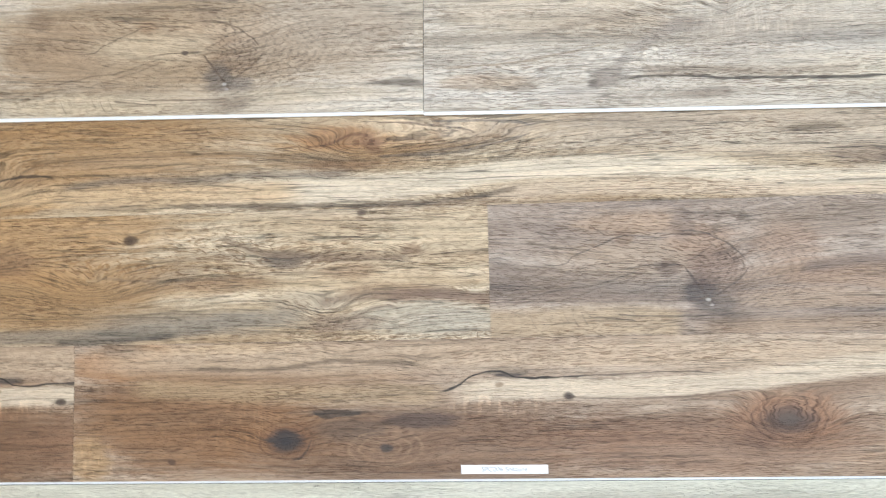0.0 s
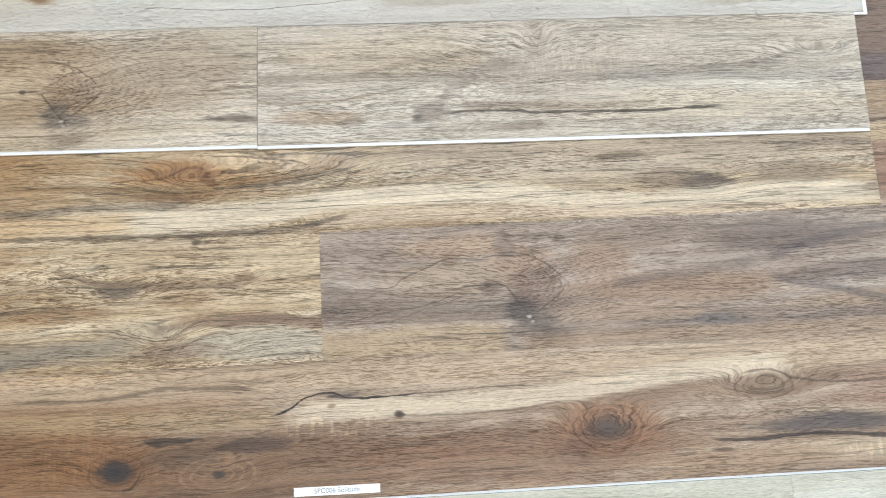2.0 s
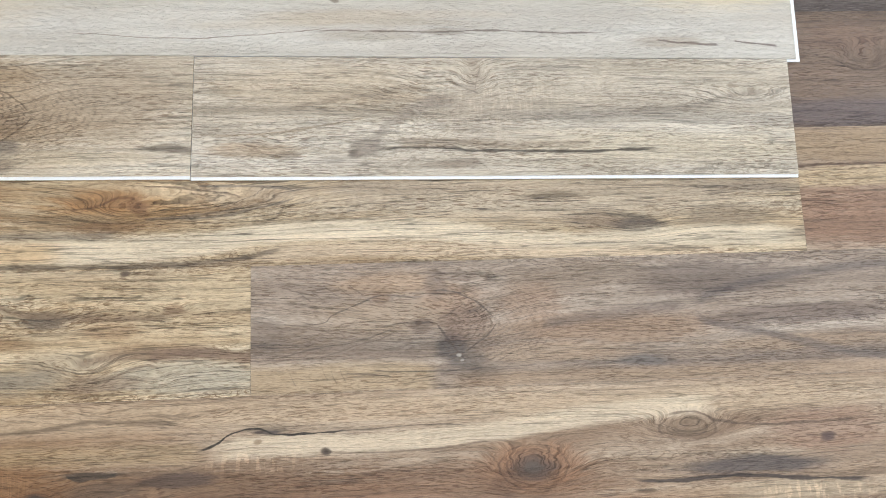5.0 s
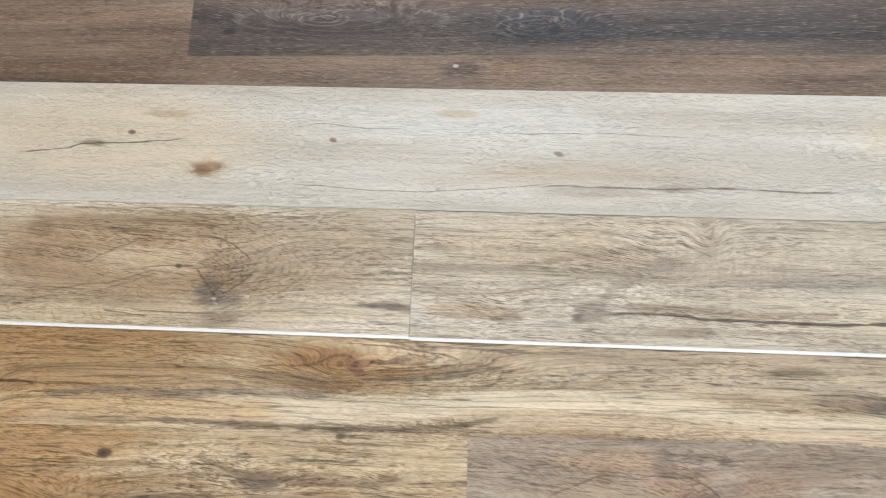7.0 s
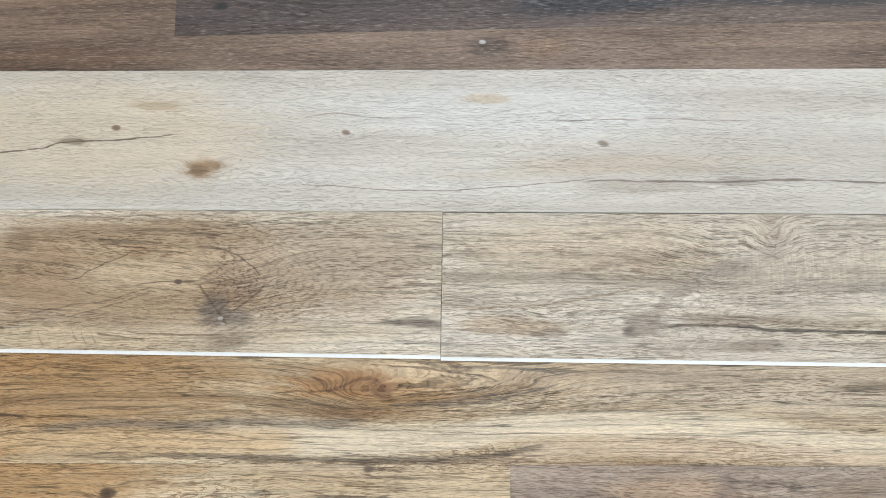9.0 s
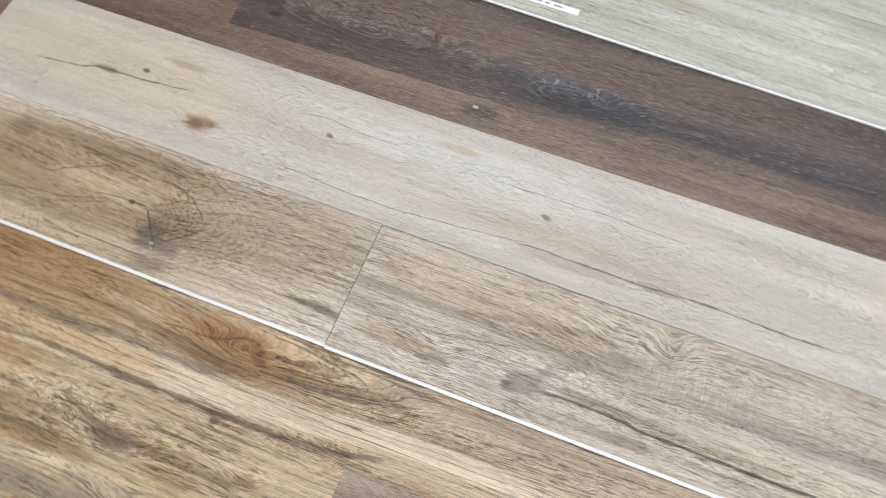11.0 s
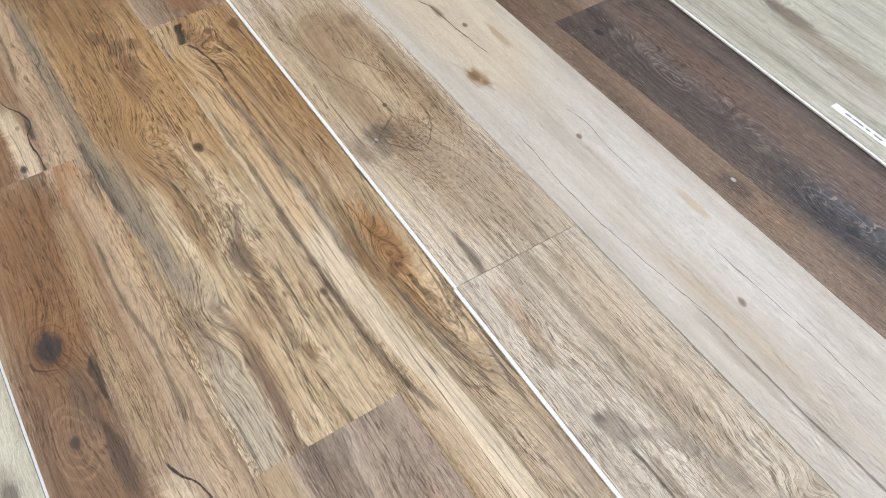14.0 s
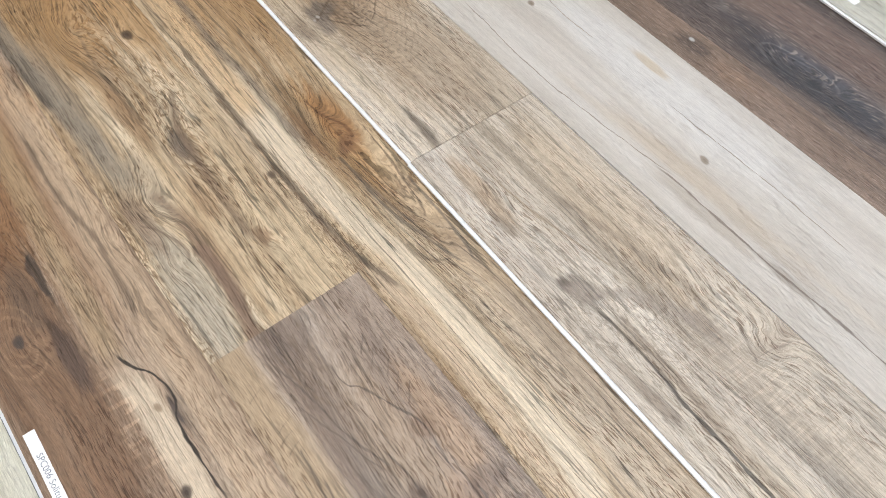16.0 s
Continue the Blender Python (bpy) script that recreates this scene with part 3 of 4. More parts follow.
# row E
E_MARKS = dict(
    bumps=[(0.379, -0.287, 0.05, 0.026, 0.05), (-0.275, -0.309, 0.05, 0.03, 0.018), (-0.142, -0.319, 0.06, 0.025, 0.016), (0.60, -0.242, 0.06, 0.02, 0.035), (-0.2, -0.2, 0.05, 0.014, 0.010), (-0.09, -0.205, 0.05, 0.012, 0.010)],
    patches=[(-0.3, -0.222, 0.2, 0.022, (0.40, 0.265, 0.16), 0.6), (-0.345, -0.1865, 0.08, 0.007, (0.56, 0.40, 0.23), 0.85), (-0.36, -0.208, 0.09, 0.007, (0.20, 0.115, 0.065), 0.8), (-0.48, -0.188, 0.05, 0.010, (0.42, 0.23, 0.10), 0.8), (-0.47, -0.215, 0.07, 0.010, (0.25, 0.125, 0.06), 0.75), (-0.20, -0.192, 0.04, 0.006, (0.36, 0.23, 0.14), 0.7), (-0.14, -0.203, 0.06, 0.009, (0.31, 0.18, 0.105), 0.7), (-0.04, -0.193, 0.05, 0.008, (0.33, 0.20, 0.12), 0.65), (0.2, -0.205, 0.08, 0.008, (0.38, 0.25, 0.165), 0.5),
             (-0.1, -0.31, 0.26, 0.045, (0.19, 0.105, 0.058), 0.8), (0.28, -0.315, 0.20, 0.04, (0.26, 0.145, 0.085), 0.7), (-0.51, -0.206, 0.06, 0.018, (0.40, 0.20, 0.085), 0.8),
             (-0.40, -0.285, 0.17, 0.065, (0.235, 0.12, 0.052), 0.85), (-0.545, -0.33, 0.025, 0.03, (0.46, 0.30, 0.15), 0.7), (0.379, -0.287, 0.065, 0.03, (0.34, 0.18, 0.10), 0.7), (0.379, -0.288, 0.03, 0.017, (0.12, 0.085, 0.07), 0.85), (0.34, -0.31, 0.02, 0.018, (0.22, 0.13, 0.085), 0.6),
             (-0.205, -0.272, 0.035, 0.004, (0.06, 0.045, 0.035), 0.9), (-0.095, -0.284, 0.045, 0.010, (0.085, 0.06, 0.05), 0.8), (-0.19, -0.295, 0.05, 0.012, (0.11, 0.08, 0.06), 0.6), (0.69, -0.297, 0.095, 0.012, (0.10, 0.085, 0.085), 0.85),
             (0.73, -0.334, 0.13, 0.014, (0.52, 0.41, 0.29), 0.85), (0.535, -0.325, 0.018, 0.003, (0.05, 0.04, 0.035), 0.95), (0.60, -0.242, 0.035, 0.014, (0.22, 0.15, 0.10), 0.75), (0.80, -0.25, 0.08, 0.03, (0.33, 0.2, 0.14), 0.6),
             (0.02, -0.219, 0.03, 0.006, (0.22, 0.17, 0.13), 0.75), (0.022, -0.2245, 0.022, 0.0035, (0.07, 0.055, 0.05), 0.85), (-0.275, -0.309, 0.03, 0.02, (0.17, 0.09, 0.05), 0.7), (0.55, -0.34, 0.12, 0.016, (0.42, 0.28, 0.18), 0.6), (-0.5, -0.186, 0.03, 0.008, (0.1, 0.07, 0.055), 0.7)],
    streaks=[([(-0.6, -0.20), (-0.35, -0.20), (-0.1, -0.198), (0.2, -0.20), (0.5, -0.205), (0.95, -0.20)], 0.018, 0.5, (0.55, 0.42, 0.29), 0.75),
             ([(-0.07, -0.252), (0.02, -0.245), (0.165, -0.246), (0.313, -0.238), (0.45, -0.222), (0.66, -0.210)], 0.013, 0.4, (0.66, 0.55, 0.41), 0.9),
             ([(-0.5, -0.235), (-0.3, -0.245), (-0.05, -0.25)], 0.012, 0.6, (0.44, 0.32, 0.19), 0.7),
             ([(-0.075, -0.248), (-0.048, -0.240), (-0.017, -0.224), (0.009, -0.220), (0.034, -0.229), (0.094, -0.229), (0.13, -0.228)], 0.0013, 0.5, BLACK, 0.95),
             ([(0.08, -0.229), (0.16, -0.227), (0.22, -0.224), (0.30, -0.228)], 0.0008, 0.6, (0.1, 0.075, 0.06), 0.7),
             ([(-0.42, -0.212), (-0.3, -0.213), (-0.2, -0.205), (-0.08, -0.214)], 0.003, 0.7, (0.14, 0.10, 0.07), 0.7),
             ([(-0.268, -0.334), (-0.250, -0.325), (-0.243, -0.312), (-0.240, -0.300)], 0.0016, 0.5, (0.05, 0.035, 0.03), 0.8),
             ([(-0.240, -0.270), (-0.222, -0.277), (-0.200, -0.276), (-0.172, -0.272)], 0.0022, 0.5, (0.05, 0.04, 0.035), 0.8),
             ([(0.51, -0.308), (0.556, -0.314), (0.65, -0.311), (0.748, -0.317), (0.86, -0.324)], 0.0022, 0.5, (0.05, 0.04, 0.04), 0.85),
             ([(0.56, -0.228), (0.6, -0.222), (0.64, -0.235), (0.72, -0.243), (0.85, -0.24)], 0.0016, 0.6, (0.12, 0.08, 0.06), 0.7),
             ([(0.10, -0.256), (0.2, -0.258), (0.33, -0.25)], 0.0014, 0.7, (0.15, 0.1, 0.07), 0.6)],
    knots=[(0.099, -0.254, 0.006, (0.07, 0.05, 0.04)), (-0.275, -0.309, 0.017, (0.035, 0.033, 0.036)), (-0.142, -0.319, 0.006, (0.06, 0.05, 0.045)), (0.379, -0.287, 0.010, (0.11, 0.085, 0.07)),
           (0.01, -0.238, 0.004, (0.33, 0.24, 0.16)), (0.798, -0.263, 0.008, (0.12, 0.08, 0.07)), (-0.43, -0.335, 0.005, (0.10, 0.06, 0.04))],
    loops=[(0.379, -0.287, 0.055, 0.036, 5.0, (0.12, 0.07, 0.045), 0.6), (-0.275, -0.309, 0.045, 0.03, 4.0, (0.12, 0.065, 0.035), 0.5), (-0.142, -0.319, 0.06, 0.026, 4.0, (0.36, 0.24, 0.15), 0.5),
           (0.60, -0.242, 0.05, 0.022, 4.0, (0.15, 0.1, 0.07), 0.6)],
    saws=[(0.01, -0.266, 0.07, 0.012, 150.0, 1.0), (-0.33, -0.29, 0.06, 0.03, 300.0, 0.5), (0.77, -0.338, 0.08, 0.016, 160.0, 0.8), (-0.53, -0.33, 0.03, 0.03, 200.0, 0.6)])
floor_plank(-0.568, 0.955, -0.36, -0.1775, 31.0, BROWN, pores=0.55, smoke=0.35, label="brown vinyl plank with dark knots and a split", **E_MARKS)
floor_plank(-2.09, -0.568, -0.36, -0.1775, 31.0, BROWN, pores=0.55, smoke=0.35, label="brown vinyl plank with a pale split streak",
            **{**shifted(E_MARKS, -0.686, 0.0), "patches": [(-0.80, -0.23, 0.20, 0.05, (0.25, 0.14, 0.07), 0.6), (-0.70, -0.31, 0.18, 0.05, (0.22, 0.115, 0.055), 0.6)] + shifted(E_MARKS, -0.686, 0.0)["patches"]})
floor_plank(0.955, 2.3, -0.36, -0.1775, 33.0, BROWN)
floor_plank(1.52, 2.3, -0.1775, 0.0, 23.0, UMBER)
floor_plank(-2.3, -1.52, -0.1775, 0.0, 24.0, HONEY)
# darker rows beside them
floor_plank(-0.70, 2.3, 0.188, 0.374, 41.0, COCOA, curls=0.3, lines=(0.20, 0.15, 0.13), figure=0.3, label="dark cocoa vinyl plank with fine grain",
            patches=[(0.9, 0.33, 0.06, 0.02, (0.22, 0.14, 0.10), 0.6), (0.9, 0.21, 0.15, 0.02, (0.13, 0.105, 0.11), 0.7)], bumps=[(0.93, 0.30, 0.03, 0.02, 0.04)])
floor_plank(-2.3, -0.70, 0.188, 0.374, 42.0, COCOA, curls=0.3, lines=(0.36, 0.27, 0.21), smoke=0.2, grain=1.7, figure=0.22)
floor_plank(-1.3, 0.80, 0.374, 0.552, 43.0, COCOA, curls=0.3, lines=(0.36, 0.27, 0.21), smoke=0.2, grain=1.7, figure=0.22, pores=0.4, label="cocoa vinyl plank with one small pale knot",
            patches=[(-0.02, 0.527, 0.03, 0.012, (0.09, 0.065, 0.05), 0.8), (0.05, 0.525, 0.03, 0.012, (0.24, 0.155, 0.10), 0.7), (-0.6, 0.52, 0.15, 0.02, (0.14, 0.085, 0.055), 0.6)],
            knots=[(-0.029, 0.5345, 0.0035, (0.45, 0.44, 0.41))], saws=[(0.045, 0.525, 0.012, 0.012, 200.0, 0.7)])
floor_plank(0.80, 2.3, 0.374, 0.552, 44.0, NIGHT, curls=0.2, lines=(0.22, 0.18, 0.16), figure=0.25, label="near-black vinyl plank with pale growth lines", bumps=[(0.98, 0.46, 0.10, 0.03, 0.05)])
floor_plank(-2.3, -1.3, 0.374, 0.552, 45.0, COCOA, curls=0.3, lines=(0.36, 0.27, 0.21), smoke=0.2, grain=1.7, figure=0.22)
floor_plank(-0.437, 1.09, 0.552, 0.734, 46.0, NIGHT, curls=0.2, lines=(0.29, 0.235, 0.20), figure=0.25, pores=0.55, smoke=0.2, grain=1.7, label="near-black vinyl plank with pale growth lines",
            bumps=[(-0.21, 0.612, 0.14, 0.024, 0.05), (0.10, 0.60, 0.08, 0.02, 0.03)],
            patches=[(0.12, 0.597, 0.11, 0.028, (0.042, 0.043, 0.052), 0.9), (0.4, 0.60, 0.15, 0.02, (0.06, 0.052, 0.055), 0.7), (-0.2, 0.60, 0.15, 0.02, (0.075, 0.058, 0.056), 0.6), (0.0, 0.665, 0.4, 0.03, (0.17, 0.11, 0.085), 0.8), (0.3, 0.56, 0.2, 0.014, (0.17, 0.12, 0.09), 0.6), (-0.1, 0.555, 0.2, 0.01, (0.15, 0.11, 0.09), 0.6)],
            streaks=[([(-0.05, 0.61), (0.1, 0.60), (0.3, 0.585), (0.5, 0.58)], 0.007, 0.8, (0.045, 0.04, 0.045), 0.7)],
            loops=[(-0.20, 0.612, 0.20, 0.03, 4.0, (0.22, 0.19, 0.175), 0.4), (-0.23, 0.614, 0.05, 0.014, 3.0, (0.27, 0.24, 0.225), 0.6), (0.09, 0.60, 0.07, 0.022, 4.0, (0.2, 0.18, 0.18), 0.5)],
            knots=[(-0.377, 0.592, 0.007, (0.03, 0.028, 0.03)), (0.12, 0.593, 0.008, (0.03, 0.03, 0.035))])
floor_plank(-1.96, -0.437, 0.552, 0.734, 47.0, COCOA, curls=0.3, lines=(0.36, 0.27, 0.21), smoke=0.2, grain=1.7, figure=0.22, pores=0.4, label="cocoa vinyl plank beside the darker ones")
floor_plank(1.09, 2.3, 0.552, 0.734, 48.0, NIGHT)
floor_plank(-2.0, 2.3, 0.734, 0.914, 49.0, NIGHT)
# pale greyish rows below
GREY_MARKS = dict(patches=[(-0.13, -0.40, 0.03, 0.02, (0.30, 0.27, 0.22), 0.7), (-0.05, -0.43, 0.06, 0.012, (0.36, 0.33, 0.27), 0.6), (-0.118, -0.392, 0.018, 0.008, (0.12, 0.11, 0.1), 0.8), (0.2, -0.39, 0.2, 0.012, (0.47, 0.44, 0.36), 0.5)], figure=0.10, pores=0.12, curls=0.3)
floor_plank(-1.1, 0.62, -0.54, -0.3635, 51.0, CHALK, top=-0.0005, label="pale greige vinyl plank with grey blotches", **GREY_MARKS)
floor_plank(0.62, 2.1, -0.54, -0.3635, 52.0, CHALK, top=-0.0005, figure=0.10, pores=0.12, curls=0.3, label="pale greige vinyl plank")
floor_plank(-2.2, -1.1, -0.54, -0.3635, 53.0, CHALK, top=-0.0005, figure=0.10, pores=0.12, curls=0.3)
floor_plank(-1.6, 1.0, -0.72, -0.54, 54.0, CHALK, top=-0.0005, figure=0.10, pores=0.12, curls=0.3)


bm = bmesh.new()
box(bm, -2.0, 2.2, -0.3634, -0.3602, -0.006, -0.0022)
part("locking_tongue", bm, CORE, floor, "pale tongue of the click joint along the row")


# ---- loose planks laid on top ----
def loose_plank(x0, x1, y0, y1, turn, seed, tones, label, lip_south=0.0, lip_east=0.0, lip_corner=0.0, **marks):
    """A sample plank: printed wear layer on a white core, with the tongues of its locking joint. x, y: its untilted box round its centre."""
    centre = ((x0 + x1) / 2, (y0 + y1) / 2)
    thing = tagged(new("vinyl_plank"), label, "flooring plank", group="loose sample planks")
    thing.matrix_world = pose(*centre, 0, 0, 0, turn)
    length, width = x1 - x0 - 0.0004, y1 - y0 - 0.0004
    part("core", chamfered(length, width, 0.0012, 0.0046, 0.0002), CORE, thing, "white mineral core")
    part("backing", chamfered(length - 0.001, width - 0.001, 0.0002, 0.0012, 0.0001), BACKING, thing, "dark foam backing")
    part("wear_layer", chamfered(length, width, 0.0046, 0.006, 0.0005), wood("printed_wood", centre, turn, seed, tones, **marks), thing)
    a, b = length / 2, width / 2
    for reach, bx in ((lip_south, (-a, a, -b - lip_south, -b)), (lip_corner, (a - 0.014, a, -b - lip_corner, -b)), (lip_east, (a, a + lip_east, -b - max(lip_south, lip_corner), b))):
        if reach:
            bm = bmesh.new()
            box(bm, *bx, 0.0012, 0.0040)
            part("locking_tongue", bm, CORE, thing, "white tongue of the click joint")
    return thing


B_PRINT = shifted(EYE_PRINT, -0.643, 0.310)
loose_plank(
    -1.60, -0.0815, 0.1435, 0.3225, -1.0, 61.0, SAND_WARM, "sand-coloured vinyl plank with a large eye-shaped knot", smoke=0.3, curls=0.7, figure=0.32, pores=0.58, lip_south=0.0045, bumps=B_PRINT["bumps"], knots=B_PRINT["knots"], loops=B_PRINT["loops"], fans=B_PRINT["fans"],
    patches=[(-0.47, 0.235, 0.24, 0.065, (0.43, 0.30, 0.175), 0.75), (-0.345, 0.222, 0.036, 0.028, (0.28, 0.18, 0.105), 0.7), (-0.44, 0.290, 0.16, 0.010, (0.36, 0.25, 0.15), 0.4), (-0.385, 0.282, 0.012, 0.018, (0.30, 0.21, 0.14), 0.7), (-0.465, 0.268, 0.014, 0.010, (0.33, 0.21, 0.12), 0.7), (-0.468, 0.236, 0.010, 0.010, (0.35, 0.23, 0.13), 0.7), (-0.415, 0.230, 0.016, 0.010, (0.30, 0.20, 0.12), 0.7), (-0.29, 0.24, 0.06, 0.04, (0.44, 0.34, 0.24), 0.6), (-0.60, 0.235, 0.07, 0.045, (0.38, 0.26, 0.16), 0.6), (-0.46, 0.232, 0.08, 0.018, (0.58, 0.46, 0.31), 0.7), (-0.366, 0.188, 0.018, 0.020, (0.19, 0.155, 0.125), 0.8), (-0.340, 0.172, 0.020, 0.014, (0.24, 0.20, 0.165), 0.7), (-0.345, 0.150, 0.016, 0.012, (0.30, 0.25, 0.20), 0.6), (-0.17, 0.27, 0.10, 0.05, (0.47, 0.40, 0.31), 0.7),
             (-0.44, 0.285, 0.15, 0.014, (0.38, 0.28, 0.18), 0.6), (-0.113, 0.168, 0.04, 0.006, (0.19, 0.155, 0.12), 0.85), (-0.2, 0.24, 0.10, 0.05, (0.44, 0.34, 0.24), 0.6), (-0.55, 0.155, 0.14, 0.012, (0.62, 0.50, 0.34), 0.75),
             (-0.25, 0.158, 0.12, 0.008, (0.58, 0.48, 0.34), 0.6), (-0.62, 0.28, 0.02, 0.012, (0.24, 0.16, 0.1), 0.6), (-0.35, 0.15, 0.03, 0.01, (0.36, 0.28, 0.2), 0.7)],
    streaks=[([(x - 0.643, y + 0.310) for x, y in p], w * 0.85, s, (0.16, 0.11, 0.07), k * 0.9) for p, w, s, k in EYE_LINES])
loose_plank(
    -0.0815, 0.80, 0.1213, 0.3012, -0.95, 62.0, SAND, "sand-coloured vinyl plank with a long split", lip_south=0.0045,
    bumps=[(0.734, 0.232, 0.07, 0.018, 0.02), (0.27, 0.25, 0.08, 0.03, 0.016), (0.325, 0.276, 0.02, 0.03, 0.014), (0.05, 0.17, 0.04, 0.012, 0.007)],
    patches=[(0.270, 0.238, 0.030, 0.010, (0.24, 0.20, 0.165), 0.8), (0.18, 0.243, 0.09, 0.010, (0.38, 0.30, 0.22), 0.7), (0.165, 0.166, 0.022, 0.012, (0.27, 0.225, 0.18), 0.75), (0.150, 0.157, 0.010, 0.006, (0.14, 0.11, 0.09), 0.8), (0.301, 0.142, 0.03, 0.006, (0.30, 0.25, 0.20), 0.7), (-0.04, 0.254, 0.03, 0.008, (0.33, 0.27, 0.20), 0.7), (0.42, 0.285, 0.05, 0.014, (0.40, 0.36, 0.31), 0.6), (0.44, 0.210, 0.08, 0.008, (0.35, 0.31, 0.26), 0.6), (0.325, 0.276, 0.014, 0.024, (0.29, 0.22, 0.16), 0.85), (0.34, 0.215, 0.08, 0.03, (0.46, 0.385, 0.30), 0.6), (0.0, 0.165, 0.06, 0.010, (0.42, 0.29, 0.17), 0.6),
             (0.62, 0.16, 0.22, 0.022, (0.67, 0.58, 0.44), 0.7), (0.5, 0.27, 0.3, 0.03, (0.52, 0.45, 0.355), 0.6), (0.1, 0.26, 0.15, 0.03, (0.54, 0.43, 0.30), 0.6), (0.55, 0.21, 0.2, 0.010, (0.40, 0.345, 0.275), 0.6), (0.05, 0.155, 0.02, 0.005, (0.26, 0.2, 0.14), 0.7),
             (0.28, 0.14, 0.04, 0.006, (0.34, 0.27, 0.2), 0.6)],
    streaks=[([(0.17, 0.163), (0.194, 0.165), (0.235, 0.166), (0.282, 0.165), (0.315, 0.160), (0.375, 0.158), (0.461, 0.156), (0.60, 0.158)], 0.0022, 0.5, (0.08, 0.065, 0.05), 0.9),
             ([(0.20, 0.176), (0.222, 0.178), (0.276, 0.176), (0.323, 0.169), (0.409, 0.163)], 0.0012, 0.6, (0.18, 0.145, 0.11), 0.75),
             ([(0.290, 0.264), (0.311, 0.255), (0.330, 0.246)], 0.0018, 0.7, (0.18, 0.14, 0.11), 0.5),
             ([(0.324, 0.250), (0.327, 0.266), (0.334, 0.288)], 0.0040, 0.8, (0.26, 0.21, 0.17), 0.5),
             ([(0.05, 0.226), (0.122, 0.240), (0.191, 0.250), (0.226, 0.257), (0.267, 0.249)], 0.0035, 0.8, (0.33, 0.265, 0.195), 0.7),
             ([(0.145, 0.158), (0.174, 0.174), (0.189, 0.195), (0.23, 0.220), (0.269, 0.238)], 0.0090, 0.7, (0.37, 0.31, 0.25), 0.7),
             ([(-0.06, 0.188), (0.02, 0.190), (0.10, 0.200), (0.17, 0.215)], 0.0015, 0.7, (0.30, 0.22, 0.14), 0.6),
             ([(0.2, 0.171), (0.28, 0.172), (0.38, 0.168), (0.5, 0.166)], 0.006, 0.8, (0.36, 0.28, 0.2), 0.6),
             ([(0.48, 0.21), (0.646, 0.221), (0.717, 0.239), (0.79, 0.243)], 0.004, 0.8, (0.33, 0.28, 0.225), 0.65),
             ([(0.45, 0.205), (0.6, 0.204), (0.82, 0.196)], 0.008, 0.8, (0.40, 0.35, 0.29), 0.6)],
    saws=[(0.36, 0.235, 0.10, 0.04, 330.0, 0.35), (0.23, 0.205, 0.03, 0.03, 300.0, 0.2)])
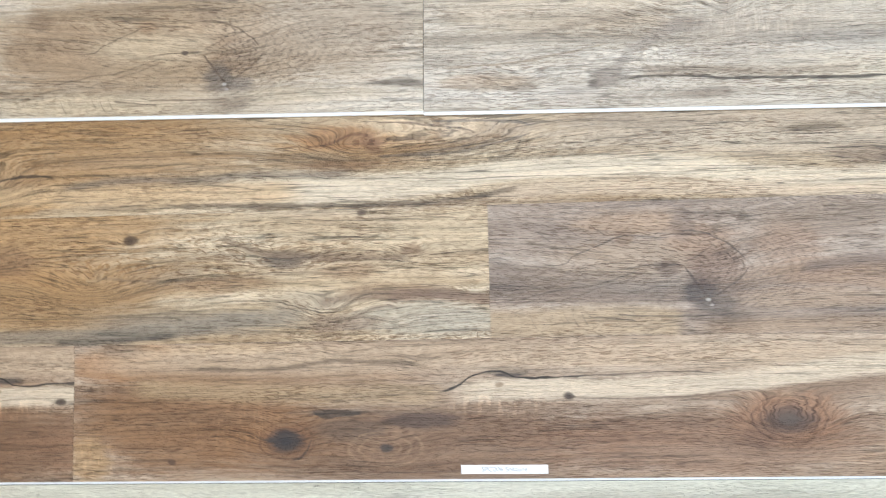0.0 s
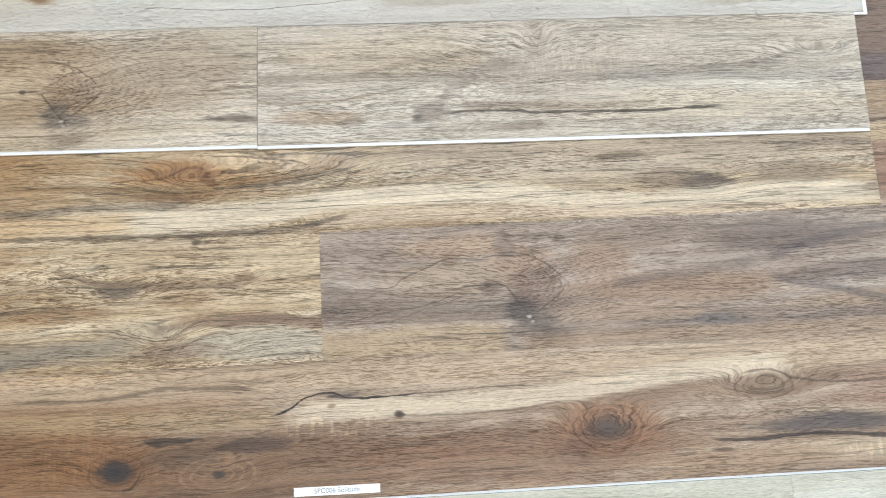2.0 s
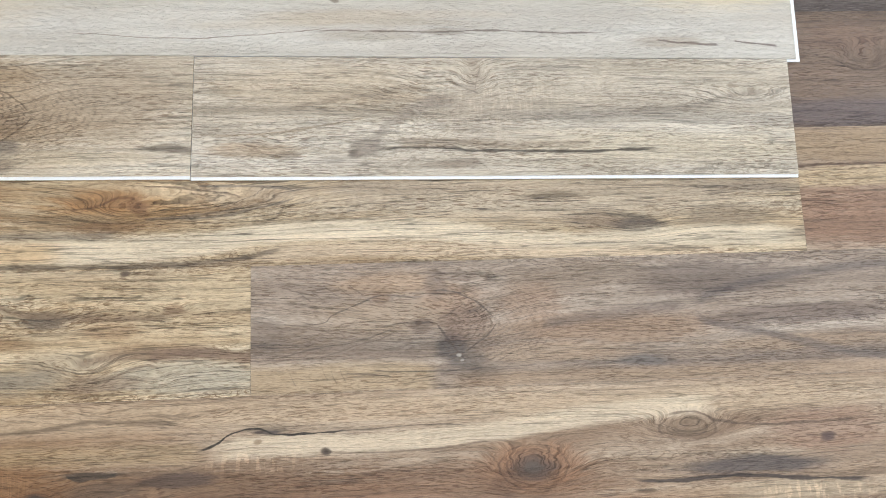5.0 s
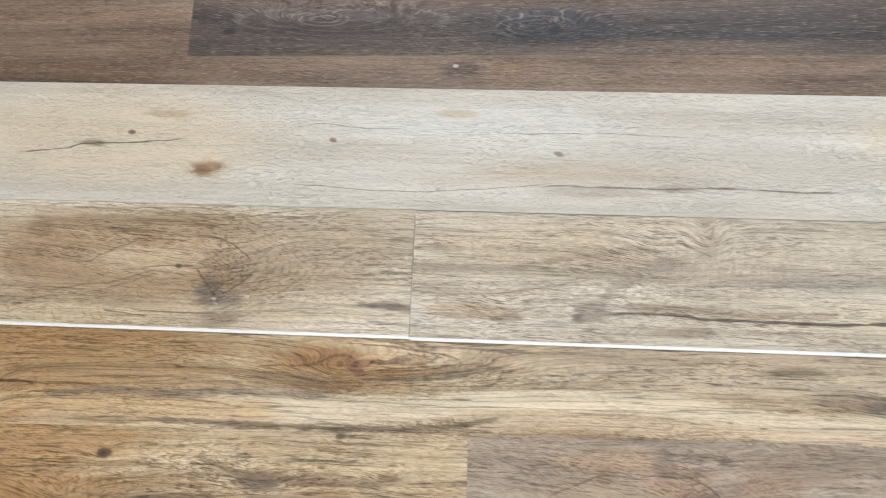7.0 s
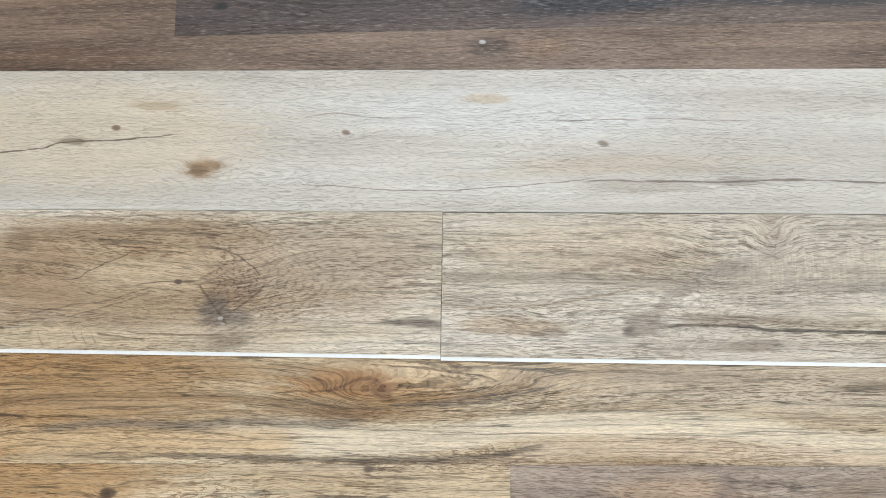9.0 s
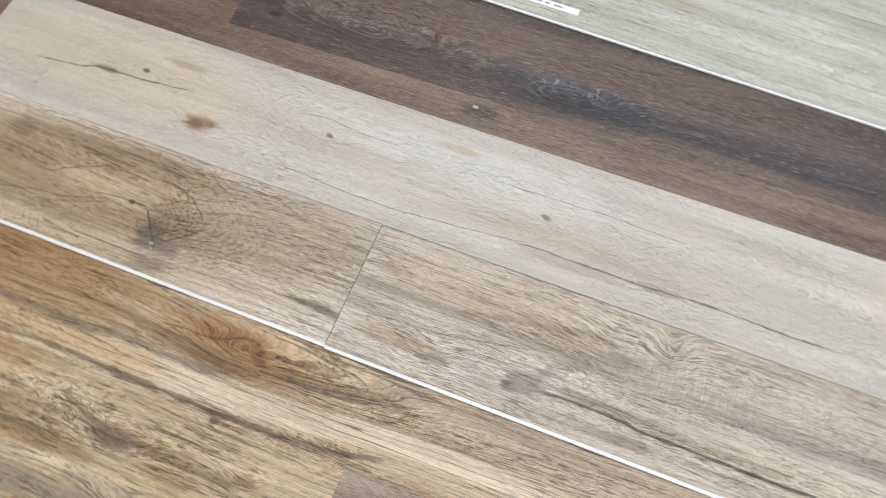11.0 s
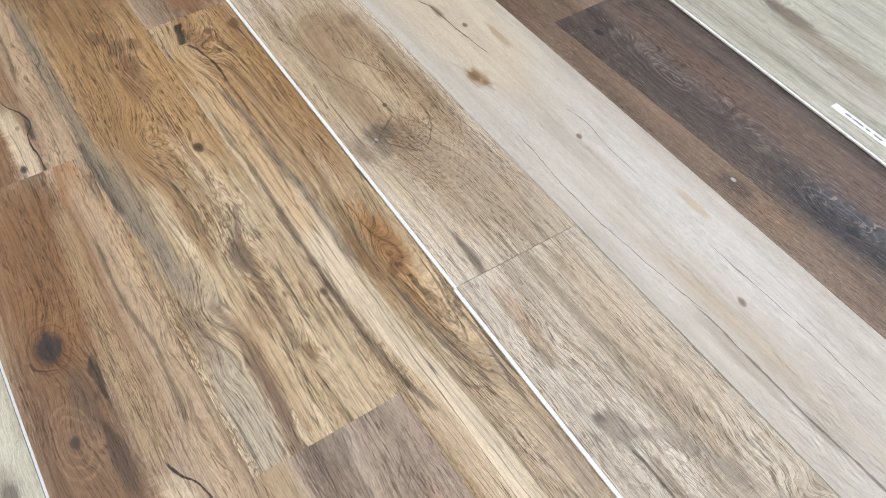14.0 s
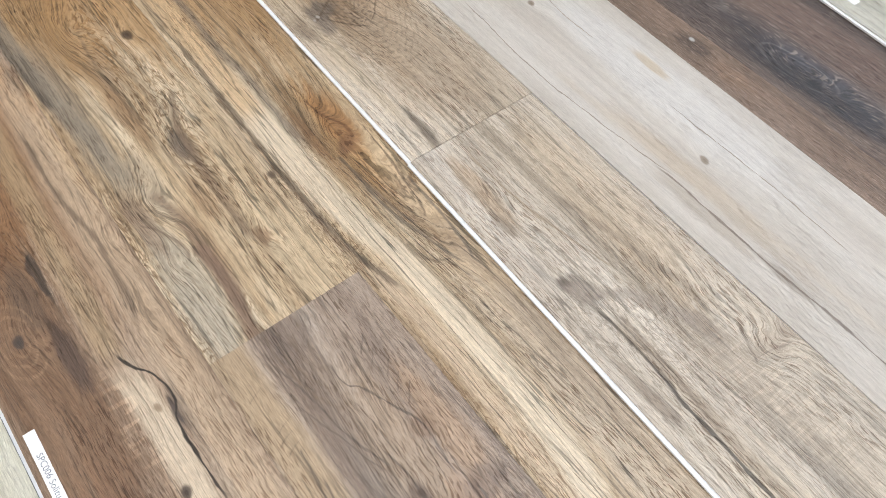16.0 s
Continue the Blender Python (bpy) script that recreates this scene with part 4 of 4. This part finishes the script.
loose_plank(
    -0.772, 0.818, 0.3076, 0.4940, -1.0, 63.0, CREAM, "pale cream vinyl plank with fine cracks and small knots", lip_east=0.006, lip_corner=0.0035, figure=0.06, pores=0.12, smoke=0.2, curls=0.15, grain=0.45,
    bumps=[(-0.392, 0.372, 0.035, 0.016, 0.014), (-0.205, 0.416, 0.025, 0.01, 0.006), (0.122, 0.395, 0.025, 0.01, 0.006)],
    patches=[(-0.55, 0.42, 0.22, 0.07, (0.64, 0.52, 0.36), 0.5), (-0.392, 0.371, 0.021, 0.013, (0.36, 0.245, 0.15), 0.85), (-0.375, 0.376, 0.02, 0.004, (0.33, 0.225, 0.14), 0.6), (0.08, 0.366, 0.08, 0.010, (0.50, 0.42, 0.32), 0.6), (0.35, 0.375, 0.25, 0.03, (0.47, 0.425, 0.365), 0.6), (0.02, 0.44, 0.2, 0.03, (0.62, 0.60, 0.565), 0.7),
             (0.70, 0.42, 0.13, 0.04, (0.67, 0.54, 0.36), 0.6), (-0.453, 0.451, 0.03, 0.005, (0.42, 0.32, 0.2), 0.7), (-0.027, 0.455, 0.03, 0.006, (0.5, 0.40, 0.27), 0.7), (0.17, 0.337, 0.07, 0.009, (0.40, 0.345, 0.28), 0.75), (0.15, 0.366, 0.10, 0.011, (0.46, 0.385, 0.295), 0.7), (0.25, 0.356, 0.07, 0.005, (0.42, 0.36, 0.29), 0.6),
             (0.62, 0.325, 0.05, 0.008, (0.38, 0.31, 0.24), 0.6), (0.28, 0.342, 0.03, 0.005, (0.3, 0.25, 0.2), 0.6), (-0.56, 0.408, 0.02, 0.005, (0.2, 0.15, 0.1), 0.8)],
    streaks=[([(-0.68, 0.393), (-0.604, 0.399), (-0.575, 0.407), (-0.502, 0.409), (-0.42, 0.416)], 0.0010, 0.5, (0.14, 0.10, 0.07), 0.9),
             ([(-0.27, 0.348), (-0.212, 0.344), (-0.113, 0.337), (0.001, 0.341), (0.12, 0.352)], 0.0006, 0.6, (0.22, 0.17, 0.13), 0.8),
             ([(0.08, 0.346), (0.142, 0.346), (0.261, 0.343), (0.337, 0.344), (0.434, 0.341), (0.53, 0.340)], 0.0011, 0.6, (0.18, 0.14, 0.11), 0.85),
             ([(0.03, 0.424), (0.179, 0.425), (0.31, 0.421)], 0.0006, 0.6, (0.25, 0.2, 0.15), 0.8),
             ([(-0.265, 0.431), (-0.221, 0.440), (-0.16, 0.433), (-0.1, 0.434)], 0.0006, 0.6, (0.3, 0.23, 0.16), 0.7),
             ([(0.60, 0.327), (0.64, 0.322), (0.70, 0.318)], 0.0015, 0.6, (0.14, 0.1, 0.08), 0.8), ([(0.72, 0.323), (0.75, 0.32), (0.79, 0.316)], 0.0014, 0.6, (0.14, 0.1, 0.08), 0.8),
             ([(-0.1, 0.355), (0.05, 0.358), (0.2, 0.372), (0.4, 0.368)], 0.005, 0.8, (0.52, 0.45, 0.36), 0.5)],
    knots=[(-0.394, 0.369, 0.010, (0.22, 0.14, 0.08)), (-0.372, 0.373, 0.005, (0.27, 0.18, 0.11)), (-0.205, 0.414, 0.0045, (0.24, 0.18, 0.13)), (0.122, 0.394, 0.005, (0.25, 0.20, 0.15)), (-0.507, 0.425, 0.0045, (0.18, 0.12, 0.08))])
loose_plank(
    -0.59, 1.0, 0.7130, 0.8930, -3.0, 64.0, STONE, "greige vinyl plank with a smoky knot", lip_south=0.0035, figure=0.2, pores=0.3, curls=0.3,
    bumps=[(-0.23, 0.865, 0.06, 0.02, 0.03)],
    patches=[(-0.235, 0.862, 0.05, 0.012, (0.17, 0.14, 0.11), 0.85), (-0.13, 0.845, 0.12, 0.015, (0.33, 0.28, 0.21), 0.7), (0.1, 0.82, 0.2, 0.012, (0.36, 0.31, 0.24), 0.5), (0.05, 0.845, 0.02, 0.008, (0.2, 0.17, 0.13), 0.7)])
loose_plank(-0.95, 0.64, 0.9125, 1.0925, -3.0, 65.0, STONE, "pale greige vinyl plank beside its twin", figure=0.2, pores=0.3, curls=0.3)


# ---- name labels ----
def name_label(x, y, z, turn, length, height, words, label):
    thing = tagged(new("name_label"), label, "label", group="name labels on the planks")
    thing.matrix_world = pose(x, y, z, 0, 0, turn)
    part("tape", chamfered(length, height, 0.0, 0.0005, 0.0001), TAPE, thing)
    if not words:
        # print too small to read
        for k, w in enumerate((0.10, 0.16, 0.07, 0.13)):
            x = length * (-0.26 + 0.155 * k)
            bm = bmesh.new()
            box(bm, x - w * length / 2, x + w * length / 2, -height * 0.13, height * 0.13, 0.0005, 0.0007)
            part("print_bar", bm, INK, thing)
        return thing
    txt = bpy.data.curves.new("lettering", "FONT")
    txt.body, txt.size, txt.align_x, txt.align_y = words, height * 0.78, "CENTER", "CENTER"
    tmp = bpy.data.objects.new("lettering", txt)
    me = bpy.data.meshes.new_from_object(tmp)
    bpy.data.objects.remove(tmp)
    me.materials.append(INK)
    ob = new("lettering", me)
    ob.parent, ob.location = thing, (0.0, 0.0, 0.0006)
    tagged(ob, "dark printed lettering")
    return thing


name_label(0.0137, -0.3478, 0.0, -0.3, 0.113, 0.0115, "SPC006 Solitude", "white paper name label with dark print on brown plank")
name_label(0.005, 0.7500, 0.006, -3.0, 0.113, 0.0115, "", "white paper name label with dark print on greige plank")
